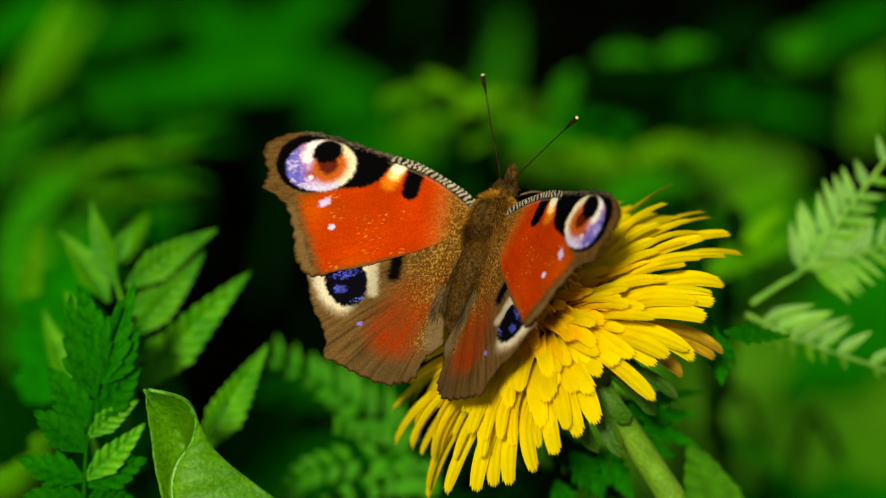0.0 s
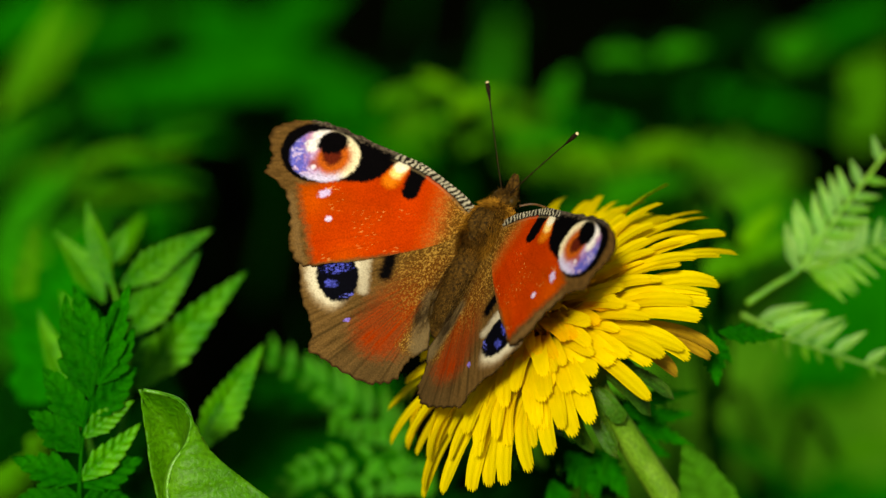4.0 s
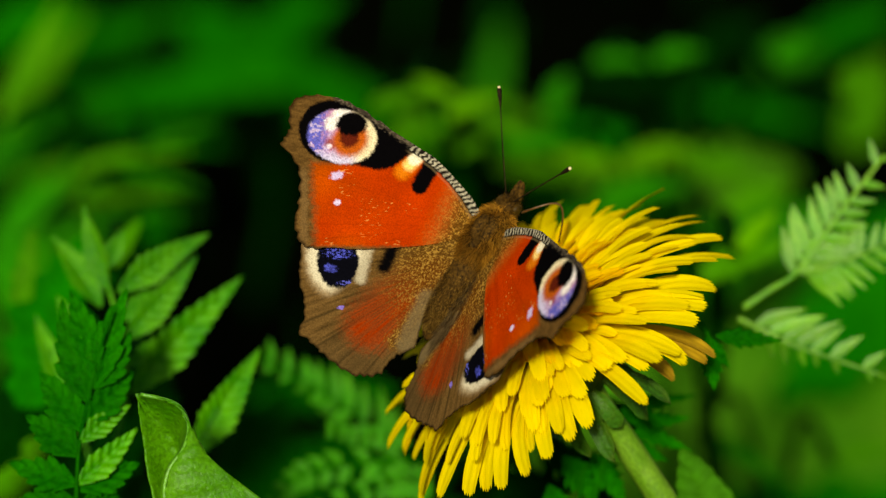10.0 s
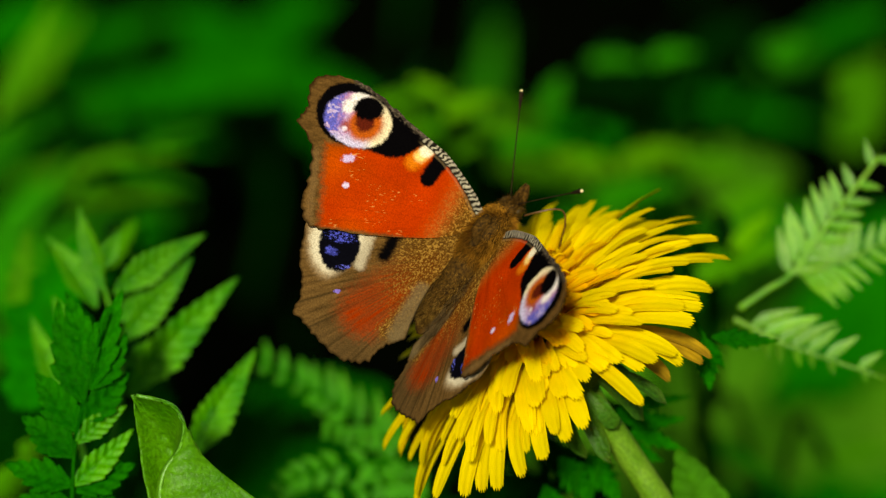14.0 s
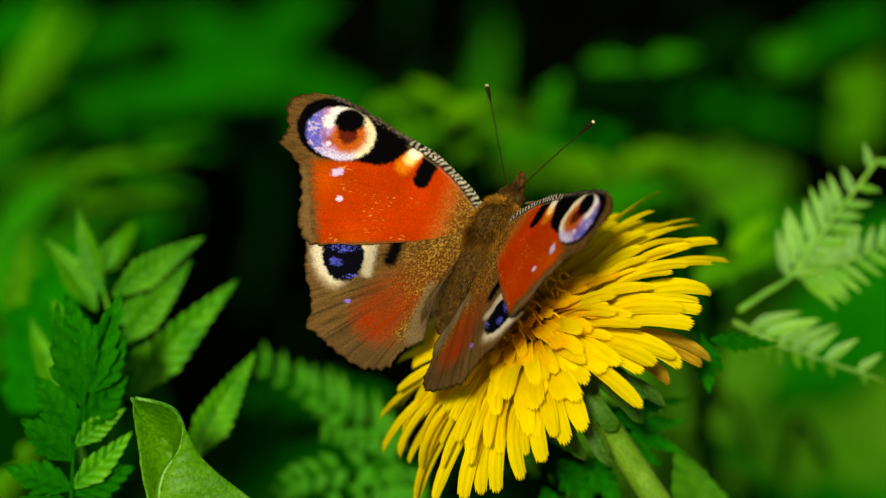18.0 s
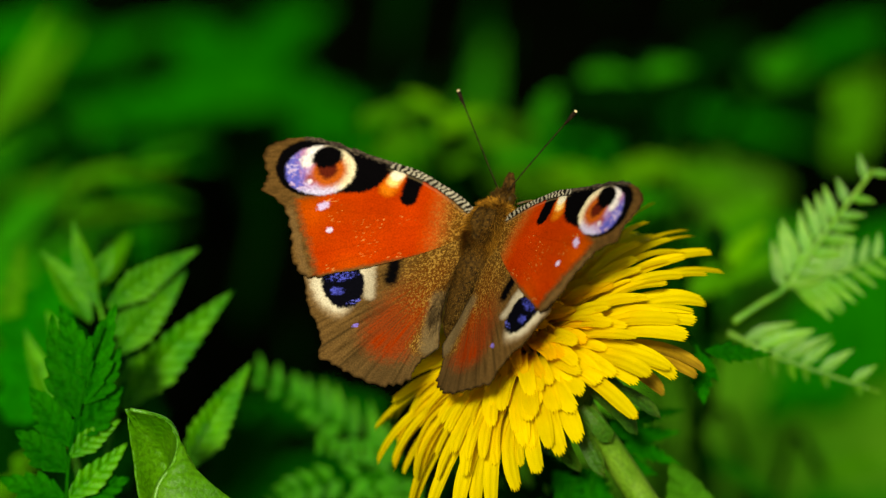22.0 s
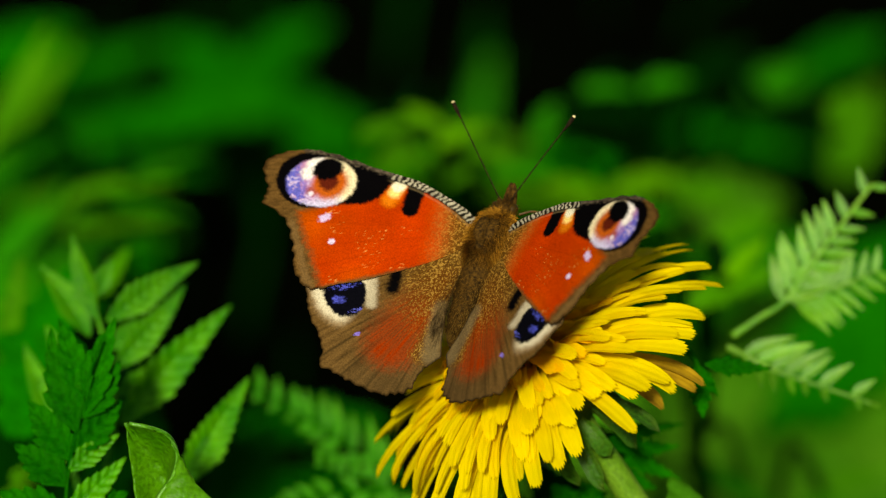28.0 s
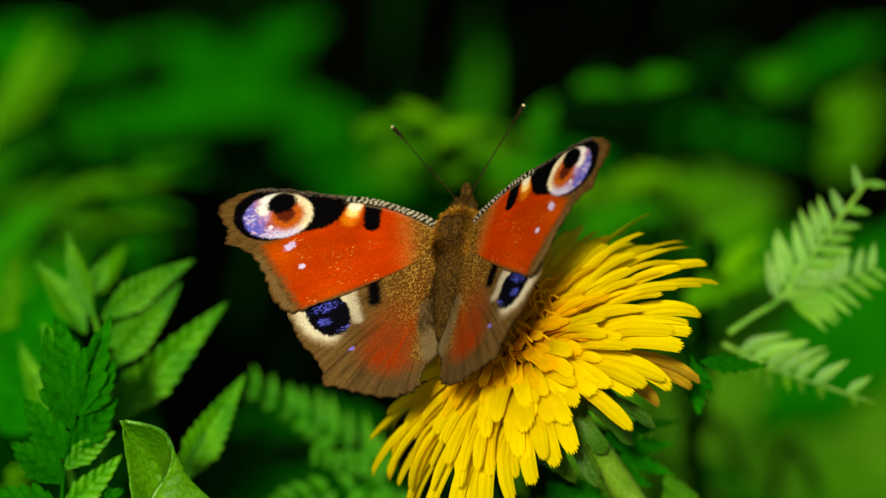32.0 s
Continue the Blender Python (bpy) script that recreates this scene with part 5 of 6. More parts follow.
    walk(fore_left, [
    (0, pose(-0.00160, 0.00200, 0.00095, -0.37, 30.67, -4.02)),
    (0.5, pose(-0.00160, 0.00200, 0.00095, -0.11, 29.99, -3.71)),
    (1, pose(-0.00160, 0.00200, 0.00095, 0.55, 30.56, -3.89)),
    (1.5, pose(-0.00160, 0.00200, 0.00095, 1.28, 29.68, -3.99)),
    (2, pose(-0.00160, 0.00200, 0.00095, 2.20, 27.35, -3.61)),
    (2.5, pose(-0.00160, 0.00200, 0.00095, 2.19, 27.03, -4.39)),
    (3, pose(-0.00160, 0.00200, 0.00095, 1.94, 27.09, -4.59)),
    (3.5, pose(-0.00160, 0.00200, 0.00095, 1.70, 27.58, -4.40)),
    (5.5, pose(-0.00160, 0.00200, 0.00095, 1.36, 39.47, -1.98)),
    (6, pose(-0.00160, 0.00200, 0.00095, 0.69, 39.90, -3.78)),
    (6.5, pose(-0.00160, 0.00200, 0.00095, 1.17, 40.65, -2.92)),
    (7, pose(-0.00160, 0.00200, 0.00095, 1.78, 43.08, -1.03)),
    (7.5, pose(-0.00160, 0.00200, 0.00095, 0.44, 41.45, -3.13)),
    (8, pose(-0.00160, 0.00200, 0.00095, -1.42, 41.15, -4.64)),
    (8.5, pose(-0.00160, 0.00200, 0.00095, -3.74, 40.86, -6.47)),
    (9, pose(-0.00160, 0.00200, 0.00095, -6.56, 40.61, -8.78)),
    (9.5, pose(-0.00160, 0.00200, 0.00095, -6.49, 40.19, -8.34)),
    (10, pose(-0.00160, 0.00200, 0.00095, -6.51, 39.83, -7.72)),
    (10.5, pose(-0.00160, 0.00200, 0.00095, -9.01, 39.72, -7.88)),
    (11, pose(-0.00160, 0.00200, 0.00095, -7.46, 41.66, -7.49)),
    (11.5, pose(-0.00160, 0.00200, 0.00095, -7.81, 41.52, -7.90)),
    (12, pose(-0.00160, 0.00200, 0.00095, -10.32, 41.50, -9.41)),
    (12.5, pose(-0.00160, 0.00200, 0.00095, -10.38, 40.92, -9.57)),
    (13, pose(-0.00160, 0.00200, 0.00095, -10.38, 41.53, -9.74)),
    (13.5, pose(-0.00160, 0.00200, 0.00095, -11.55, 41.48, -10.68)),
    (14, pose(-0.00160, 0.00200, 0.00095, -11.62, 42.55, -10.92)),
    (14.5, pose(-0.00160, 0.00200, 0.00095, -12.72, 43.89, -11.32)),
    (16.5, pose(-0.00160, 0.00200, 0.00095, -4.17, 38.76, -8.83)),
    (17, pose(-0.00160, 0.00200, 0.00095, -0.12, 40.28, -5.54)),
    (17.5, pose(-0.00160, 0.00200, 0.00095, 0.44, 40.86, -5.12)),
    (18, pose(-0.00160, 0.00200, 0.00095, -3.31, 40.77, -8.51)),
    (18.5, pose(-0.00160, 0.00200, 0.00095, -1.52, 39.40, -7.00)),
    (19, pose(-0.00160, 0.00200, 0.00095, 2.45, 37.71, -2.58)),
    (19.5, pose(-0.00160, 0.00200, 0.00095, 0.09, 37.05, -4.83)),
    (20, pose(-0.00160, 0.00200, 0.00095, -1.74, 38.02, -6.39)),
    (20.5, pose(-0.00160, 0.00200, 0.00095, -0.51, 35.56, -5.54)),
    (21, pose(-0.00160, 0.00200, 0.00095, 0.69, 31.21, -4.83)),
    (21.5, pose(-0.00160, 0.00200, 0.00095, -0.11, 30.08, -5.51)),
    (22, pose(-0.00160, 0.00200, 0.00095, -0.35, 28.72, -5.83)),
    (22.5, pose(-0.00160, 0.00200, 0.00095, -0.20, 28.55, -5.48)),
    (23, pose(-0.00160, 0.00200, 0.00095, -0.02, 28.27, -5.24)),
    (23.5, pose(-0.00160, 0.00200, 0.00095, 0.07, 29.19, -3.77)),
    (24, pose(-0.00160, 0.00200, 0.00095, 0.39, 29.85, -4.20)),
    (24.5, pose(-0.00160, 0.00200, 0.00095, 0.31, 29.79, -4.47)),
    (25, pose(-0.00160, 0.00200, 0.00095, 0.00, 29.61, -4.92)),
    (25.5, pose(-0.00160, 0.00200, 0.00095, -0.75, 30.28, -5.51)),
    (27.5, pose(-0.00160, 0.00200, 0.00095, -1.29, 29.87, -6.35)),
    (28, pose(-0.00160, 0.00200, 0.00095, -0.10, 26.89, -5.27)),
    (28.5, pose(-0.00160, 0.00200, 0.00095, -0.72, 27.12, -5.35)),
    (29, pose(-0.00160, 0.00200, 0.00095, -0.71, 27.64, -5.52)),
    (29.5, pose(-0.00160, 0.00200, 0.00095, -1.35, 27.76, -5.45)),
    (30, pose(-0.00160, 0.00200, 0.00095, -0.85, 28.51, -5.92)),
    (30.5, pose(-0.00160, 0.00200, 0.00095, -2.14, 31.51, -6.45)),
    (31, pose(-0.00160, 0.00200, 0.00095, -0.72, 27.06, -4.47)),
    (31.5, pose(-0.00160, 0.00200, 0.00095, 0.24, 27.23, -4.21)),
    (32, pose(-0.00160, 0.00200, 0.00095, -0.56, 28.99, -4.43)),
    ])
    walk(hind_left, [
    (0, pose(-0.00160, -0.00150, 0.00050, 1.07, 28.64, -3.37)),
    (0.5, pose(-0.00160, -0.00150, 0.00050, 1.49, 27.95, -2.84)),
    (1, pose(-0.00160, -0.00150, 0.00050, 2.15, 28.50, -2.98)),
    (1.5, pose(-0.00160, -0.00150, 0.00050, 3.11, 27.61, -2.51)),
    (2, pose(-0.00160, -0.00150, 0.00050, 3.74, 25.14, -2.54)),
    (2.5, pose(-0.00160, -0.00150, 0.00050, 4.03, 24.56, -2.61)),
    (3, pose(-0.00160, -0.00150, 0.00050, 4.02, 24.59, -2.30)),
    (3.5, pose(-0.00160, -0.00150, 0.00050, 3.72, 25.38, -2.31)),
    (5.5, pose(-0.00160, -0.00150, 0.00050, 3.02, 37.32, -1.11)),
    (6, pose(-0.00160, -0.00150, 0.00050, 2.77, 37.16, -2.26)),
    (6.5, pose(-0.00160, -0.00150, 0.00050, 3.15, 37.86, -1.57)),
    (7, pose(-0.00160, -0.00150, 0.00050, 3.12, 40.50, -0.42)),
    (7.5, pose(-0.00160, -0.00150, 0.00050, 2.68, 38.95, -1.21)),
    (8, pose(-0.00160, -0.00150, 0.00050, 1.13, 39.18, -2.38)),
    (8.5, pose(-0.00160, -0.00150, 0.00050, -0.96, 39.03, -3.85)),
    (9, pose(-0.00160, -0.00150, 0.00050, -3.50, 39.04, -5.80)),
    (9.5, pose(-0.00160, -0.00150, 0.00050, -3.69, 38.57, -5.78)),
    (10, pose(-0.00160, -0.00150, 0.00050, -4.01, 38.18, -5.63)),
    (10.5, pose(-0.00160, -0.00150, 0.00050, -6.79, 38.31, -6.01)),
    (11, pose(-0.00160, -0.00150, 0.00050, -4.85, 39.94, -5.29)),
    (11.5, pose(-0.00160, -0.00150, 0.00050, -5.32, 39.96, -5.71)),
    (12, pose(-0.00160, -0.00150, 0.00050, -7.58, 40.13, -6.85)),
    (12.5, pose(-0.00160, -0.00150, 0.00050, -7.74, 39.58, -7.10)),
    (13, pose(-0.00160, -0.00150, 0.00050, -7.46, 40.14, -7.00)),
    (13.5, pose(-0.00160, -0.00150, 0.00050, -8.74, 40.27, -8.12)),
    (14, pose(-0.00160, -0.00150, 0.00050, -8.77, 41.20, -8.44)),
    (14.5, pose(-0.00160, -0.00150, 0.00050, -9.68, 42.55, -8.54)),
    (16.5, pose(-0.00160, -0.00150, 0.00050, -2.87, 36.97, -8.71)),
    (17, pose(-0.00160, -0.00150, 0.00050, 0.65, 37.58, -6.57)),
    (17.5, pose(-0.00160, -0.00150, 0.00050, 0.54, 37.97, -7.09)),
    (18, pose(-0.00160, -0.00150, 0.00050, -2.02, 38.86, -8.39)),
    (18.5, pose(-0.00160, -0.00150, 0.00050, -0.63, 36.94, -7.57)),
    (19, pose(-0.00160, -0.00150, 0.00050, 2.26, 34.81, -5.10)),
    (19.5, pose(-0.00160, -0.00150, 0.00050, 0.55, 34.80, -6.09)),
    (20, pose(-0.00160, -0.00150, 0.00050, -0.64, 36.07, -6.35)),
    (20.5, pose(-0.00160, -0.00150, 0.00050, 0.78, 33.56, -5.14)),
    (21, pose(-0.00160, -0.00150, 0.00050, 1.99, 29.25, -4.50)),
    (21.5, pose(-0.00160, -0.00150, 0.00050, 1.25, 28.11, -4.97)),
    (22, pose(-0.00160, -0.00150, 0.00050, 1.01, 26.77, -5.33)),
    (22.5, pose(-0.00160, -0.00150, 0.00050, 1.22, 26.51, -4.88)),
    (23, pose(-0.00160, -0.00150, 0.00050, 1.15, 26.34, -5.09)),
    (23.5, pose(-0.00160, -0.00150, 0.00050, 0.90, 27.28, -4.16)),
    (24, pose(-0.00160, -0.00150, 0.00050, 1.48, 27.88, -4.19)),
    (24.5, pose(-0.00160, -0.00150, 0.00050, 1.41, 27.88, -4.38)),
    (25, pose(-0.00160, -0.00150, 0.00050, 1.28, 27.66, -4.50)),
    (25.5, pose(-0.00160, -0.00150, 0.00050, 0.63, 28.32, -4.85)),
    (27.5, pose(-0.00160, -0.00150, 0.00050, -0.20, 27.89, -6.28)),
    (28, pose(-0.00160, -0.00150, 0.00050, 0.70, 24.95, -6.09)),
    (28.5, pose(-0.00160, -0.00150, 0.00050, -0.07, 25.20, -6.32)),
    (29, pose(-0.00160, -0.00150, 0.00050, 0.18, 25.68, -5.87)),
    (29.5, pose(-0.00160, -0.00150, 0.00050, -0.77, 25.97, -6.21)),
    (30, pose(-0.00160, -0.00150, 0.00050, -0.01, 26.71, -6.19)),
    (30.5, pose(-0.00160, -0.00150, 0.00050, -1.18, 29.72, -6.19)),
    (31, pose(-0.00160, -0.00150, 0.00050, 0.18, 25.34, -4.48)),
    (31.5, pose(-0.00160, -0.00150, 0.00050, 1.59, 25.26, -3.52)),
    (32, pose(-0.00160, -0.00150, 0.00050, 1.13, 27.03, -2.94)),
    ])
    walk(fore_right, [
    (0, pose(0.00160, 0.00200, 0.00095, -0.83, -30.65, 5.14)),
    (0.5, pose(0.00160, 0.00200, 0.00095, 0.03, -29.57, 5.03)),
    (1, pose(0.00160, 0.00200, 0.00095, -0.33, -30.69, 5.19)),
    (1.5, pose(0.00160, 0.00200, 0.00095, 0.65, -29.74, 5.06)),
    (2, pose(0.00160, 0.00200, 0.00095, 0.15, -27.54, 5.75)),
    (2.5, pose(0.00160, 0.00200, 0.00095, -0.49, -27.28, 6.24)),
    (3, pose(0.00160, 0.00200, 0.00095, 0.10, -27.49, 5.72)),
    (3.5, pose(0.00160, 0.00200, 0.00095, 0.16, -27.96, 5.58)),
    (5.5, pose(0.00160, 0.00200, 0.00095, 4.31, -38.73, 0.79)),
    (6, pose(0.00160, 0.00200, 0.00095, 3.90, -41.04, 1.07)),
    (6.5, pose(0.00160, 0.00200, 0.00095, 3.48, -40.11, 2.33)),
    (7, pose(0.00160, 0.00200, 0.00095, 1.93, -41.39, 2.27)),
    (7.5, pose(0.00160, 0.00200, 0.00095, 0.88, -40.48, 3.45)),
    (8, pose(0.00160, 0.00200, 0.00095, 1.41, -40.19, 2.77)),
    (8.5, pose(0.00160, 0.00200, 0.00095, 2.71, -39.94, 1.73)),
    (9, pose(0.00160, 0.00200, 0.00095, 4.64, -42.84, -0.43)),
    (9.5, pose(0.00160, 0.00200, 0.00095, 5.42, -41.89, -0.58)),
    (10, pose(0.00160, 0.00200, 0.00095, 5.69, -41.53, -0.66)),
    (10.5, pose(0.00160, 0.00200, 0.00095, 8.46, -38.71, -2.41)),
    (11, pose(0.00160, 0.00200, 0.00095, 6.08, -41.44, -1.07)),
    (11.5, pose(0.00160, 0.00200, 0.00095, 6.12, -41.58, -1.08)),
    (12, pose(0.00160, 0.00200, 0.00095, 8.35, -41.82, -3.22)),
    (12.5, pose(0.00160, 0.00200, 0.00095, 8.20, -41.01, -2.71)),
    (13, pose(0.00160, 0.00200, 0.00095, 7.62, -41.25, -2.39)),
    (13.5, pose(0.00160, 0.00200, 0.00095, 9.52, -44.52, -5.23)),
    (14, pose(0.00160, 0.00200, 0.00095, 8.63, -44.61, -4.92)),
    (14.5, pose(0.00160, 0.00200, 0.00095, 8.27, -42.10, -3.80)),
    (16.5, pose(0.00160, 0.00200, 0.00095, -6.66, -40.10, 10.53)),
    (17, pose(0.00160, 0.00200, 0.00095, -9.42, -37.38, 13.04)),
    (17.5, pose(0.00160, 0.00200, 0.00095, -10.80, -38.10, 14.08)),
    (18, pose(0.00160, 0.00200, 0.00095, -9.21, -40.75, 12.57)),
    (18.5, pose(0.00160, 0.00200, 0.00095, -7.02, -38.39, 11.41)),
    (19, pose(0.00160, 0.00200, 0.00095, -8.13, -34.45, 12.24)),
    (19.5, pose(0.00160, 0.00200, 0.00095, -7.41, -36.08, 12.13)),
    (20, pose(0.00160, 0.00200, 0.00095, -7.35, -37.23, 11.27)),
    (20.5, pose(0.00160, 0.00200, 0.00095, -6.30, -34.47, 10.66)),
    (21, pose(0.00160, 0.00200, 0.00095, -5.92, -30.24, 9.71)),
    (21.5, pose(0.00160, 0.00200, 0.00095, -5.76, -28.89, 9.34)),
    (22, pose(0.00160, 0.00200, 0.00095, -5.28, -27.54, 9.52)),
    (22.5, pose(0.00160, 0.00200, 0.00095, -4.50, -27.25, 9.01)),
    (23, pose(0.00160, 0.00200, 0.00095, -5.82, -27.94, 8.53)),
    (23.5, pose(0.00160, 0.00200, 0.00095, -6.05, -28.26, 7.50)),
    (24, pose(0.00160, 0.00200, 0.00095, -5.60, -29.13, 7.92)),
    (24.5, pose(0.00160, 0.00200, 0.00095, -5.95, -28.93, 7.94)),
    (25, pose(0.00160, 0.00200, 0.00095, -5.84, -28.88, 7.89)),
    (25.5, pose(0.00160, 0.00200, 0.00095, -6.14, -29.65, 7.85)),
    (27.5, pose(0.00160, 0.00200, 0.00095, -5.63, -29.18, 8.31)),
    (28, pose(0.00160, 0.00200, 0.00095, -4.79, -25.93, 8.51)),
    (28.5, pose(0.00160, 0.00200, 0.00095, -5.36, -27.24, 8.28)),
    (29, pose(0.00160, 0.00200, 0.00095, -4.56, -27.64, 6.96)),
    (29.5, pose(0.00160, 0.00200, 0.00095, -5.12, -27.43, 6.74)),
    (30, pose(0.00160, 0.00200, 0.00095, -4.21, -28.17, 6.26)),
    (30.5, pose(0.00160, 0.00200, 0.00095, -4.03, -32.17, 6.04)),
    (31, pose(0.00160, 0.00200, 0.00095, -3.68, -27.79, 6.03)),
    (31.5, pose(0.00160, 0.00200, 0.00095, -3.14, -27.98, 6.14)),
    (32, pose(0.00160, 0.00200, 0.00095, -3.40, -29.79, 6.09)),
    ])
    walk(hind_right, [
    (0, pose(0.00160, -0.00150, 0.00050, -0.03, -28.91, 5.36)),
    (0.5, pose(0.00160, -0.00150, 0.00050, 0.45, -27.99, 5.72)),
    (1, pose(0.00160, -0.00150, 0.00050, 0.13, -28.92, 6.19)),
    (1.5, pose(0.00160, -0.00150, 0.00050, 1.14, -27.74, 6.03)),
    (2, pose(0.00160, -0.00150, 0.00050, 0.75, -25.85, 6.63)),
    (2.5, pose(0.00160, -0.00150, 0.00050, 0.38, -25.52, 6.79)),
    (3, pose(0.00160, -0.00150, 0.00050, 0.84, -25.71, 6.50)),
    (3.5, pose(0.00160, -0.00150, 0.00050, 0.95, -26.23, 6.15)),
    (5.5, pose(0.00160, -0.00150, 0.00050, 3.88, -34.85, 2.64)),
    (6, pose(0.00160, -0.00150, 0.00050, 3.40, -37.08, 3.01)),
    (6.5, pose(0.00160, -0.00150, 0.00050, 3.90, -36.14, 2.99)),
    (7, pose(0.00160, -0.00150, 0.00050, 2.76, -38.44, 2.49)),
    (7.5, pose(0.00160, -0.00150, 0.00050, 2.41, -37.75, 2.72)),
    (8, pose(0.00160, -0.00150, 0.00050, 3.02, -37.39, 1.97)),
    (8.5, pose(0.00160, -0.00150, 0.00050, 4.15, -36.76, 0.86)),
    (9, pose(0.00160, -0.00150, 0.00050, 4.81, -38.92, 0.26)),
    (9.5, pose(0.00160, -0.00150, 0.00050, 5.38, -37.39, 0.29)),
    (10, pose(0.00160, -0.00150, 0.00050, 6.03, -36.88, -0.29)),
    (10.5, pose(0.00160, -0.00150, 0.00050, 8.65, -33.30, -1.67)),
    (11, pose(0.00160, -0.00150, 0.00050, 6.91, -36.80, -1.01)),
    (11.5, pose(0.00160, -0.00150, 0.00050, 7.16, -36.96, -1.46)),
    (12, pose(0.00160, -0.00150, 0.00050, 8.96, -36.41, -3.23)),
    (12.5, pose(0.00160, -0.00150, 0.00050, 9.27, -35.55, -3.42)),
    (13, pose(0.00160, -0.00150, 0.00050, 8.38, -36.01, -2.76)),
    (13.5, pose(0.00160, -0.00150, 0.00050, 7.94, -39.29, -2.26)),
    (14, pose(0.00160, -0.00150, 0.00050, 5.97, -40.33, -0.16)),
    (14.5, pose(0.00160, -0.00150, 0.00050, 8.39, -36.95, -3.32)),
    (16.5, pose(0.00160, -0.00150, 0.00050, -6.14, -38.38, 11.33)),
    (17, pose(0.00160, -0.00150, 0.00050, -7.45, -36.10, 11.63)),
    (17.5, pose(0.00160, -0.00150, 0.00050, -8.92, -36.84, 12.85)),
    (18, pose(0.00160, -0.00150, 0.00050, -8.49, -39.01, 13.18)),
    (18.5, pose(0.00160, -0.00150, 0.00050, -5.89, -36.83, 11.22)),
    (19, pose(0.00160, -0.00150, 0.00050, -6.27, -33.23, 10.87)),
    (19.5, pose(0.00160, -0.00150, 0.00050, -5.61, -34.75, 10.67)),
    (20, pose(0.00160, -0.00150, 0.00050, -5.77, -35.77, 10.22)),
    (20.5, pose(0.00160, -0.00150, 0.00050, -4.77, -33.03, 9.61)),
    (21, pose(0.00160, -0.00150, 0.00050, -4.91, -28.71, 9.88)),
    (21.5, pose(0.00160, -0.00150, 0.00050, -4.54, -27.33, 9.07)),
    (22, pose(0.00160, -0.00150, 0.00050, -3.91, -26.08, 8.76)),
    (22.5, pose(0.00160, -0.00150, 0.00050, -3.45, -25.73, 8.89)),
    (23, pose(0.00160, -0.00150, 0.00050, -4.75, -26.39, 8.44)),
    (23.5, pose(0.00160, -0.00150, 0.00050, -5.11, -26.74, 7.59)),
    (24, pose(0.00160, -0.00150, 0.00050, -4.61, -27.53, 7.95)),
    (24.5, pose(0.00160, -0.00150, 0.00050, -5.09, -27.34, 8.30)),
    (25, pose(0.00160, -0.00150, 0.00050, -5.07, -27.28, 8.45)),
    (25.5, pose(0.00160, -0.00150, 0.00050, -5.27, -28.01, 8.22)),
    (27.5, pose(0.00160, -0.00150, 0.00050, -5.01, -27.56, 9.06)),
    (28, pose(0.00160, -0.00150, 0.00050, -4.04, -24.49, 8.99)),
    (28.5, pose(0.00160, -0.00150, 0.00050, -4.76, -25.67, 9.09)),
    (29, pose(0.00160, -0.00150, 0.00050, -3.98, -26.02, 7.77)),
    (29.5, pose(0.00160, -0.00150, 0.00050, -4.60, -25.88, 7.64)),
    (30, pose(0.00160, -0.00150, 0.00050, -3.78, -26.62, 7.31)),
    (30.5, pose(0.00160, -0.00150, 0.00050, -3.90, -30.32, 7.55)),
    (31, pose(0.00160, -0.00150, 0.00050, -2.95, -26.23, 6.51)),
    (31.5, pose(0.00160, -0.00150, 0.00050, -2.01, -26.32, 5.84)),
    (32, pose(0.00160, -0.00150, 0.00050, -2.11, -28.02, 5.56)),
    ])
    walk(tongue, [
    (0, pose(0.00150, 0.00596, -0.00084, -62, 0, 0)),
    (6.5, pose(0.00150, 0.00596, -0.00084, -62, 0, 0)),
    (8, pose(0.00150, 0.00596, -0.00084, -20, 0, 0)),
    (8.8, pose(0.00150, 0.00596, -0.00084, 0, 0, 0)),
    (14.4, pose(0.00150, 0.00596, -0.00084, 0, 0, 0)),
    (15.6, pose(0.00150, 0.00596, -0.00084, -62, 0, 0)),
    (32, pose(0.00150, 0.00596, -0.00084, -62, 0, 0)),
    ])
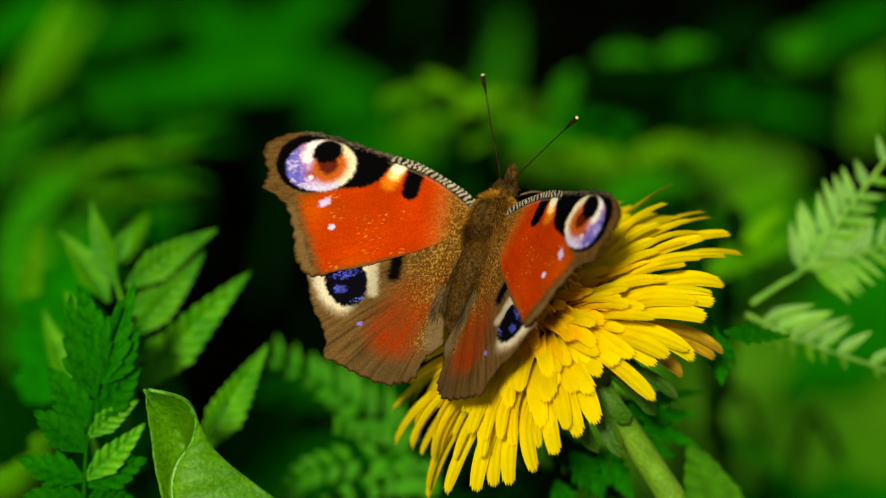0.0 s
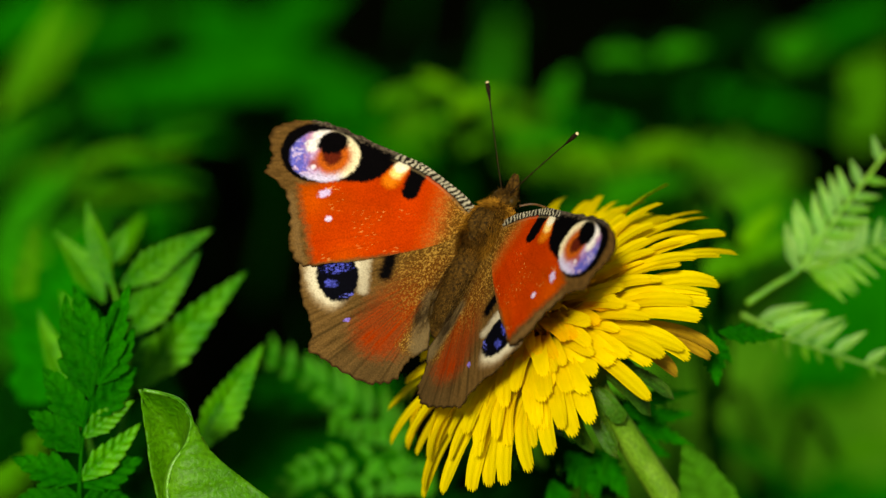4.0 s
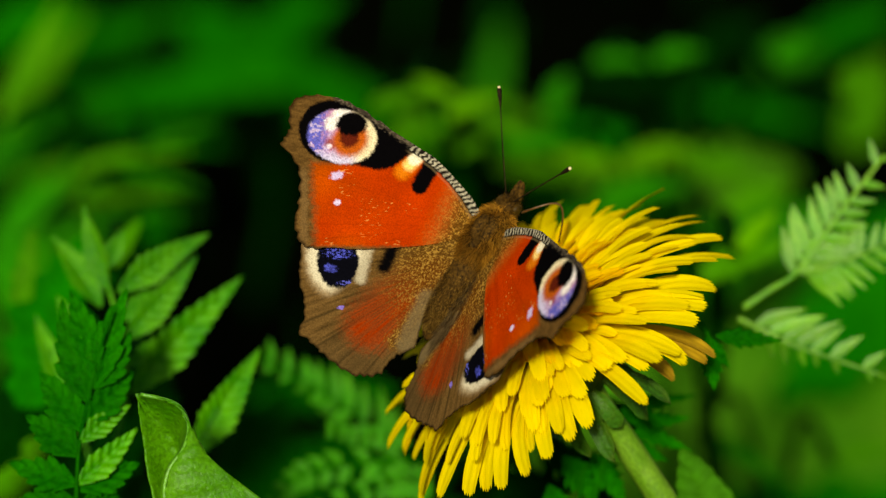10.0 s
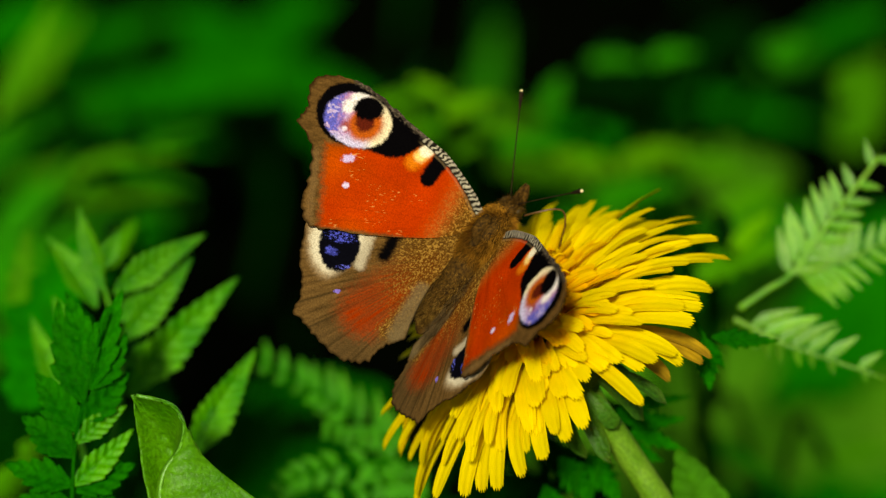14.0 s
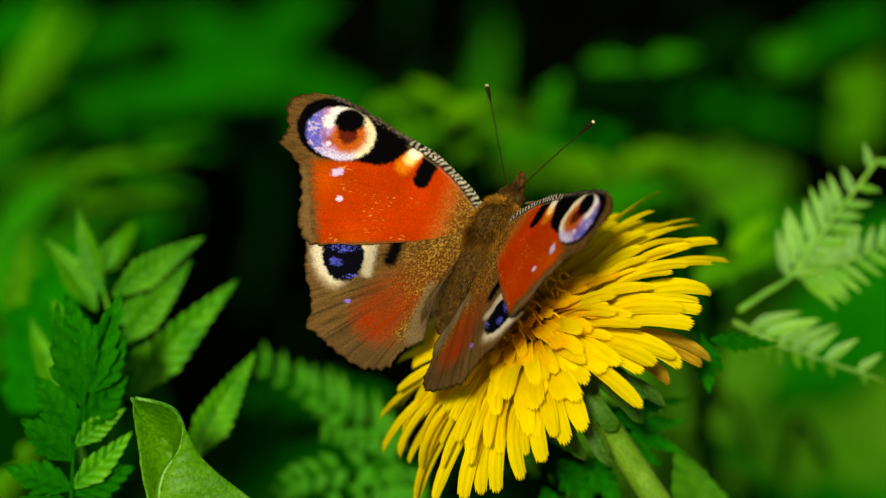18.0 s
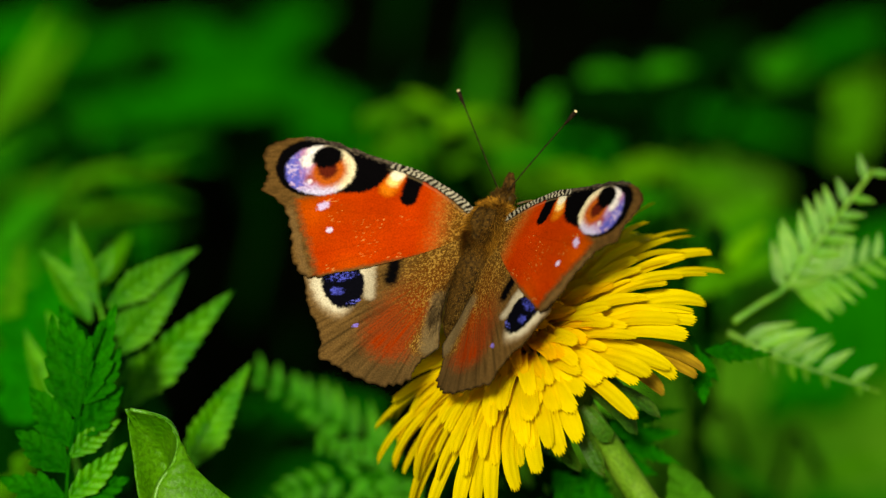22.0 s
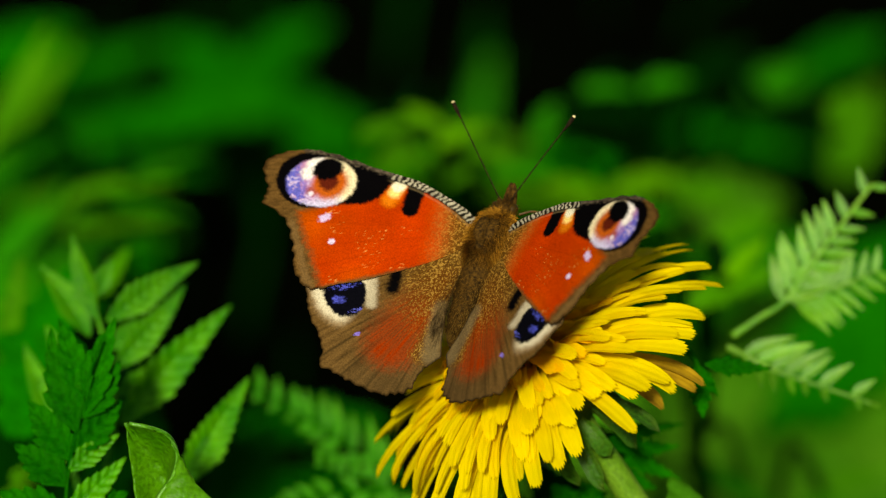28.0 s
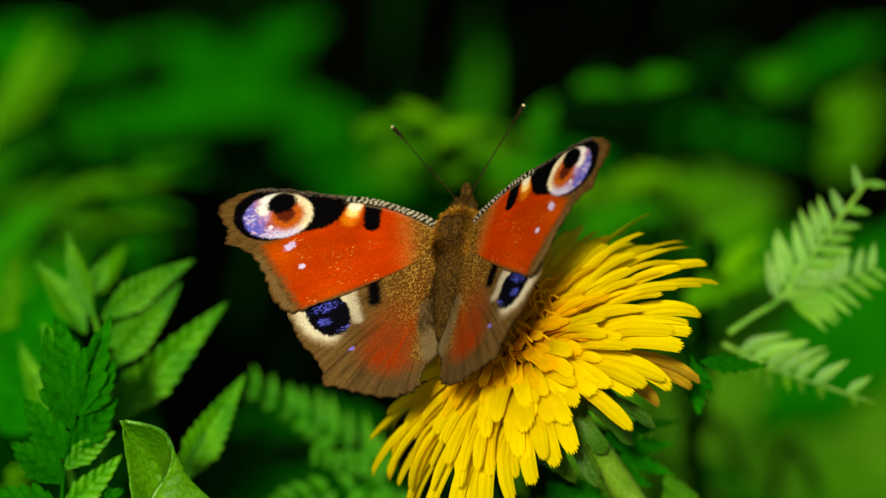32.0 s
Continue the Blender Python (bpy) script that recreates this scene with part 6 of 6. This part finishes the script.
    walk(feeler_left, [
    (0, pose(-0.00055, 0.00620, 0.00130, 23.85, -0.00, 25.90)),
    (0.5, pose(-0.00055, 0.00620, 0.00130, 30.73, -0.00, 22.73)),
    (1, pose(-0.00055, 0.00620, 0.00130, 26.74, -0.00, 24.03)),
    (1.5, pose(-0.00055, 0.00620, 0.00130, 27.79, -0.00, 26.33)),
    (2, pose(-0.00055, 0.00620, 0.00130, 28.48, -0.00, 25.60)),
    (2.5, pose(-0.00055, 0.00620, 0.00130, 29.94, 0.00, 27.64)),
    (3, pose(-0.00055, 0.00620, 0.00130, 31.26, -0.00, 26.07)),
    (3.5, pose(-0.00055, 0.00620, 0.00130, 28.81, 0.00, 27.46)),
    (5.5, pose(-0.00055, 0.00620, 0.00130, 28.21, -0.00, 31.20)),
    (6, pose(-0.00055, 0.00620, 0.00130, 26.47, -0.00, 28.48)),
    (6.5, pose(-0.00055, 0.00620, 0.00130, 20.13, 0.00, 27.86)),
    (7, pose(-0.00055, 0.00620, 0.00130, 15.81, -0.00, 29.09)),
    (7.5, pose(-0.00055, 0.00620, 0.00130, 10.64, -0.00, 30.51)),
    (8, pose(-0.00055, 0.00620, 0.00130, 14.94, -0.00, 32.61)),
    (8.5, pose(-0.00055, 0.00620, 0.00130, 16.68, 0.00, 34.78)),
    (9, pose(-0.00055, 0.00620, 0.00130, 22.04, 0.00, 34.07)),
    (9.5, pose(-0.00055, 0.00620, 0.00130, 21.62, -0.00, 32.45)),
    (10, pose(-0.00055, 0.00620, 0.00130, 20.61, -0.00, 33.95)),
    (10.5, pose(-0.00055, 0.00620, 0.00130, 15.24, -0.00, 32.45)),
    (11, pose(-0.00055, 0.00620, 0.00130, 14.92, -0.00, 35.37)),
    (11.5, pose(-0.00055, 0.00620, 0.00130, 14.44, -0.00, 33.69)),
    (12, pose(-0.00055, 0.00620, 0.00130, 14.77, -0.00, 37.93)),
    (12.5, pose(-0.00055, 0.00620, 0.00130, 14.99, 0.00, 38.40)),
    (13, pose(-0.00055, 0.00620, 0.00130, 16.10, -0.00, 35.59)),
    (13.5, pose(-0.00055, 0.00620, 0.00130, 13.74, -0.00, 34.05)),
    (14, pose(-0.00055, 0.00620, 0.00130, 12.84, -0.00, 31.18)),
    (16.5, pose(-0.00055, 0.00620, 0.00130, 16.60, -0.00, 41.51)),
    (17, pose(-0.00055, 0.00620, 0.00130, 16.29, 0.00, 40.84)),
    (17.5, pose(-0.00055, 0.00620, 0.00130, 13.16, -0.00, 40.22)),
    (18, pose(-0.00055, 0.00620, 0.00130, 15.50, -0.00, 38.29)),
    (18.5, pose(-0.00055, 0.00620, 0.00130, 30.00, -0.00, 38.22)),
    (19, pose(-0.00055, 0.00620, 0.00130, 25.05, -0.00, 37.82)),
    (19.5, pose(-0.00055, 0.00620, 0.00130, 16.32, -0.00, 37.45)),
    (20, pose(-0.00055, 0.00620, 0.00130, 18.35, -0.00, 37.72)),
    (20.5, pose(-0.00055, 0.00620, 0.00130, 19.22, -0.00, 36.63)),
    (21, pose(-0.00055, 0.00620, 0.00130, 21.97, -0.00, 37.37)),
    (21.5, pose(-0.00055, 0.00620, 0.00130, 25.48, 0.00, 36.40)),
    (22, pose(-0.00055, 0.00620, 0.00130, 29.29, -0.00, 38.16)),
    (22.5, pose(-0.00055, 0.00620, 0.00130, 34.52, -0.00, 38.86)),
    (23, pose(-0.00055, 0.00620, 0.00130, 28.31, 0.00, 40.98)),
    (23.5, pose(-0.00055, 0.00620, 0.00130, 22.62, -0.00, 40.81)),
    (24, pose(-0.00055, 0.00620, 0.00130, 24.10, 0.00, 40.19)),
    (24.5, pose(-0.00055, 0.00620, 0.00130, 24.19, -0.00, 40.46)),
    (25, pose(-0.00055, 0.00620, 0.00130, 23.37, -0.00, 38.99)),
    (25.5, pose(-0.00055, 0.00620, 0.00130, 38.15, -0.00, 43.21)),
    (27.5, pose(-0.00055, 0.00620, 0.00130, 31.79, 0.00, 41.15)),
    (28, pose(-0.00055, 0.00620, 0.00130, 35.26, -0.00, 41.79)),
    (28.5, pose(-0.00055, 0.00620, 0.00130, 25.32, -0.00, 42.89)),
    (29, pose(-0.00055, 0.00620, 0.00130, 25.91, 0.00, 42.73)),
    (29.5, pose(-0.00055, 0.00620, 0.00130, 20.79, 0.00, 43.53)),
    (30, pose(-0.00055, 0.00620, 0.00130, 26.85, 0.00, 52.09)),
    (30.5, pose(-0.00055, 0.00620, 0.00130, 27.00, -0.00, 48.13)),
    (31, pose(-0.00055, 0.00620, 0.00130, 21.89, -0.00, 44.93)),
    (31.5, pose(-0.00055, 0.00620, 0.00130, 25.81, 0.00, 44.56)),
    (32, pose(-0.00055, 0.00620, 0.00130, 22.72, -0.00, 43.42)),
    ])
    walk(feeler_right, [
    (0, pose(0.00055, 0.00620, 0.00130, 26.92, -0.00, -49.69)),
    (0.5, pose(0.00055, 0.00620, 0.00130, 30.99, -0.00, -51.13)),
    (1, pose(0.00055, 0.00620, 0.00130, 27.53, 0.00, -50.92)),
    (1.5, pose(0.00055, 0.00620, 0.00130, 32.03, -0.00, -50.22)),
    (2, pose(0.00055, 0.00620, 0.00130, 26.28, -0.00, -50.12)),
    (2.5, pose(0.00055, 0.00620, 0.00130, 26.89, 0.00, -48.68)),
    (3, pose(0.00055, 0.00620, 0.00130, 26.06, -0.00, -48.74)),
    (3.5, pose(0.00055, 0.00620, 0.00130, 26.89, -0.00, -48.27)),
    (5.5, pose(0.00055, 0.00620, 0.00130, 43.48, 0.00, -51.17)),
    (6, pose(0.00055, 0.00620, 0.00130, 40.08, -0.00, -52.29)),
    (6.5, pose(0.00055, 0.00620, 0.00130, 45.63, -0.00, -51.01)),
    (7, pose(0.00055, 0.00620, 0.00130, 50.23, -0.00, -45.84)),
    (7.5, pose(0.00055, 0.00620, 0.00130, 48.57, 0.00, -43.80)),
    (8, pose(0.00055, 0.00620, 0.00130, 48.75, 0.00, -43.85)),
    (8.5, pose(0.00055, 0.00620, 0.00130, 50.44, -0.00, -46.51)),
    (9, pose(0.00055, 0.00620, 0.00130, 44.27, -0.00, -54.19)),
    (9.5, pose(0.00055, 0.00620, 0.00130, 41.27, -0.00, -53.82)),
    (10, pose(0.00055, 0.00620, 0.00130, 45.28, 0.00, -55.97)),
    (10.5, pose(0.00055, 0.00620, 0.00130, 52.35, -0.00, -56.04)),
    (11, pose(0.00055, 0.00620, 0.00130, 54.38, -0.00, -50.65)),
    (11.5, pose(0.00055, 0.00620, 0.00130, 52.09, -0.00, -49.81)),
    (12, pose(0.00055, 0.00620, 0.00130, 57.50, -0.00, -50.04)),
    (12.5, pose(0.00055, 0.00620, 0.00130, 56.73, 0.00, -50.24)),
    (13, pose(0.00055, 0.00620, 0.00130, 52.97, -0.00, -53.91)),
    (13.5, pose(0.00055, 0.00620, 0.00130, 44.74, -0.00, -66.01)),
    (16.5, pose(0.00055, 0.00620, 0.00130, 26.50, -0.00, -38.11)),
    (17, pose(0.00055, 0.00620, 0.00130, 30.05, -0.00, -31.77)),
    (17.5, pose(0.00055, 0.00620, 0.00130, 26.88, 0.00, -33.72)),
    (18, pose(0.00055, 0.00620, 0.00130, 23.43, -0.00, -35.85)),
    (18.5, pose(0.00055, 0.00620, 0.00130, 26.44, -0.00, -35.79)),
    (19, pose(0.00055, 0.00620, 0.00130, 23.58, -0.00, -34.65)),
    (19.5, pose(0.00055, 0.00620, 0.00130, 13.02, 0.00, -34.88)),
    (20, pose(0.00055, 0.00620, 0.00130, 16.54, -0.00, -38.12)),
    (20.5, pose(0.00055, 0.00620, 0.00130, 16.23, -0.00, -38.12)),
    (21, pose(0.00055, 0.00620, 0.00130, 14.86, 0.00, -35.59)),
    (21.5, pose(0.00055, 0.00620, 0.00130, 16.06, -0.00, -36.39)),
    (22, pose(0.00055, 0.00620, 0.00130, 23.63, 0.00, -38.93)),
    (22.5, pose(0.00055, 0.00620, 0.00130, 25.46, -0.00, -39.48)),
    (23, pose(0.00055, 0.00620, 0.00130, 24.91, -0.00, -40.96)),
    (23.5, pose(0.00055, 0.00620, 0.00130, 24.33, -0.00, -39.76)),
    (24, pose(0.00055, 0.00620, 0.00130, 22.05, -0.00, -38.41)),
    (24.5, pose(0.00055, 0.00620, 0.00130, 21.74, -0.00, -35.79)),
    (25, pose(0.00055, 0.00620, 0.00130, 22.20, -0.00, -37.03)),
    (25.5, pose(0.00055, 0.00620, 0.00130, 32.27, -0.00, -40.17)),
    (27.5, pose(0.00055, 0.00620, 0.00130, 26.45, -0.00, -37.29)),
    (28, pose(0.00055, 0.00620, 0.00130, 25.96, 0.00, -35.06)),
    (28.5, pose(0.00055, 0.00620, 0.00130, 26.44, 0.00, -37.53)),
    (29, pose(0.00055, 0.00620, 0.00130, 24.47, -0.00, -36.18)),
    (29.5, pose(0.00055, 0.00620, 0.00130, 19.23, 0.00, -33.24)),
    (30, pose(0.00055, 0.00620, 0.00130, 22.10, 0.00, -30.42)),
    (30.5, pose(0.00055, 0.00620, 0.00130, 21.71, -0.00, -34.94)),
    (31, pose(0.00055, 0.00620, 0.00130, 20.71, -0.00, -39.39)),
    (31.5, pose(0.00055, 0.00620, 0.00130, 19.84, -0.00, -37.39)),
    (32, pose(0.00055, 0.00620, 0.00130, 20.64, -0.00, -38.19)),
    ])


motions()
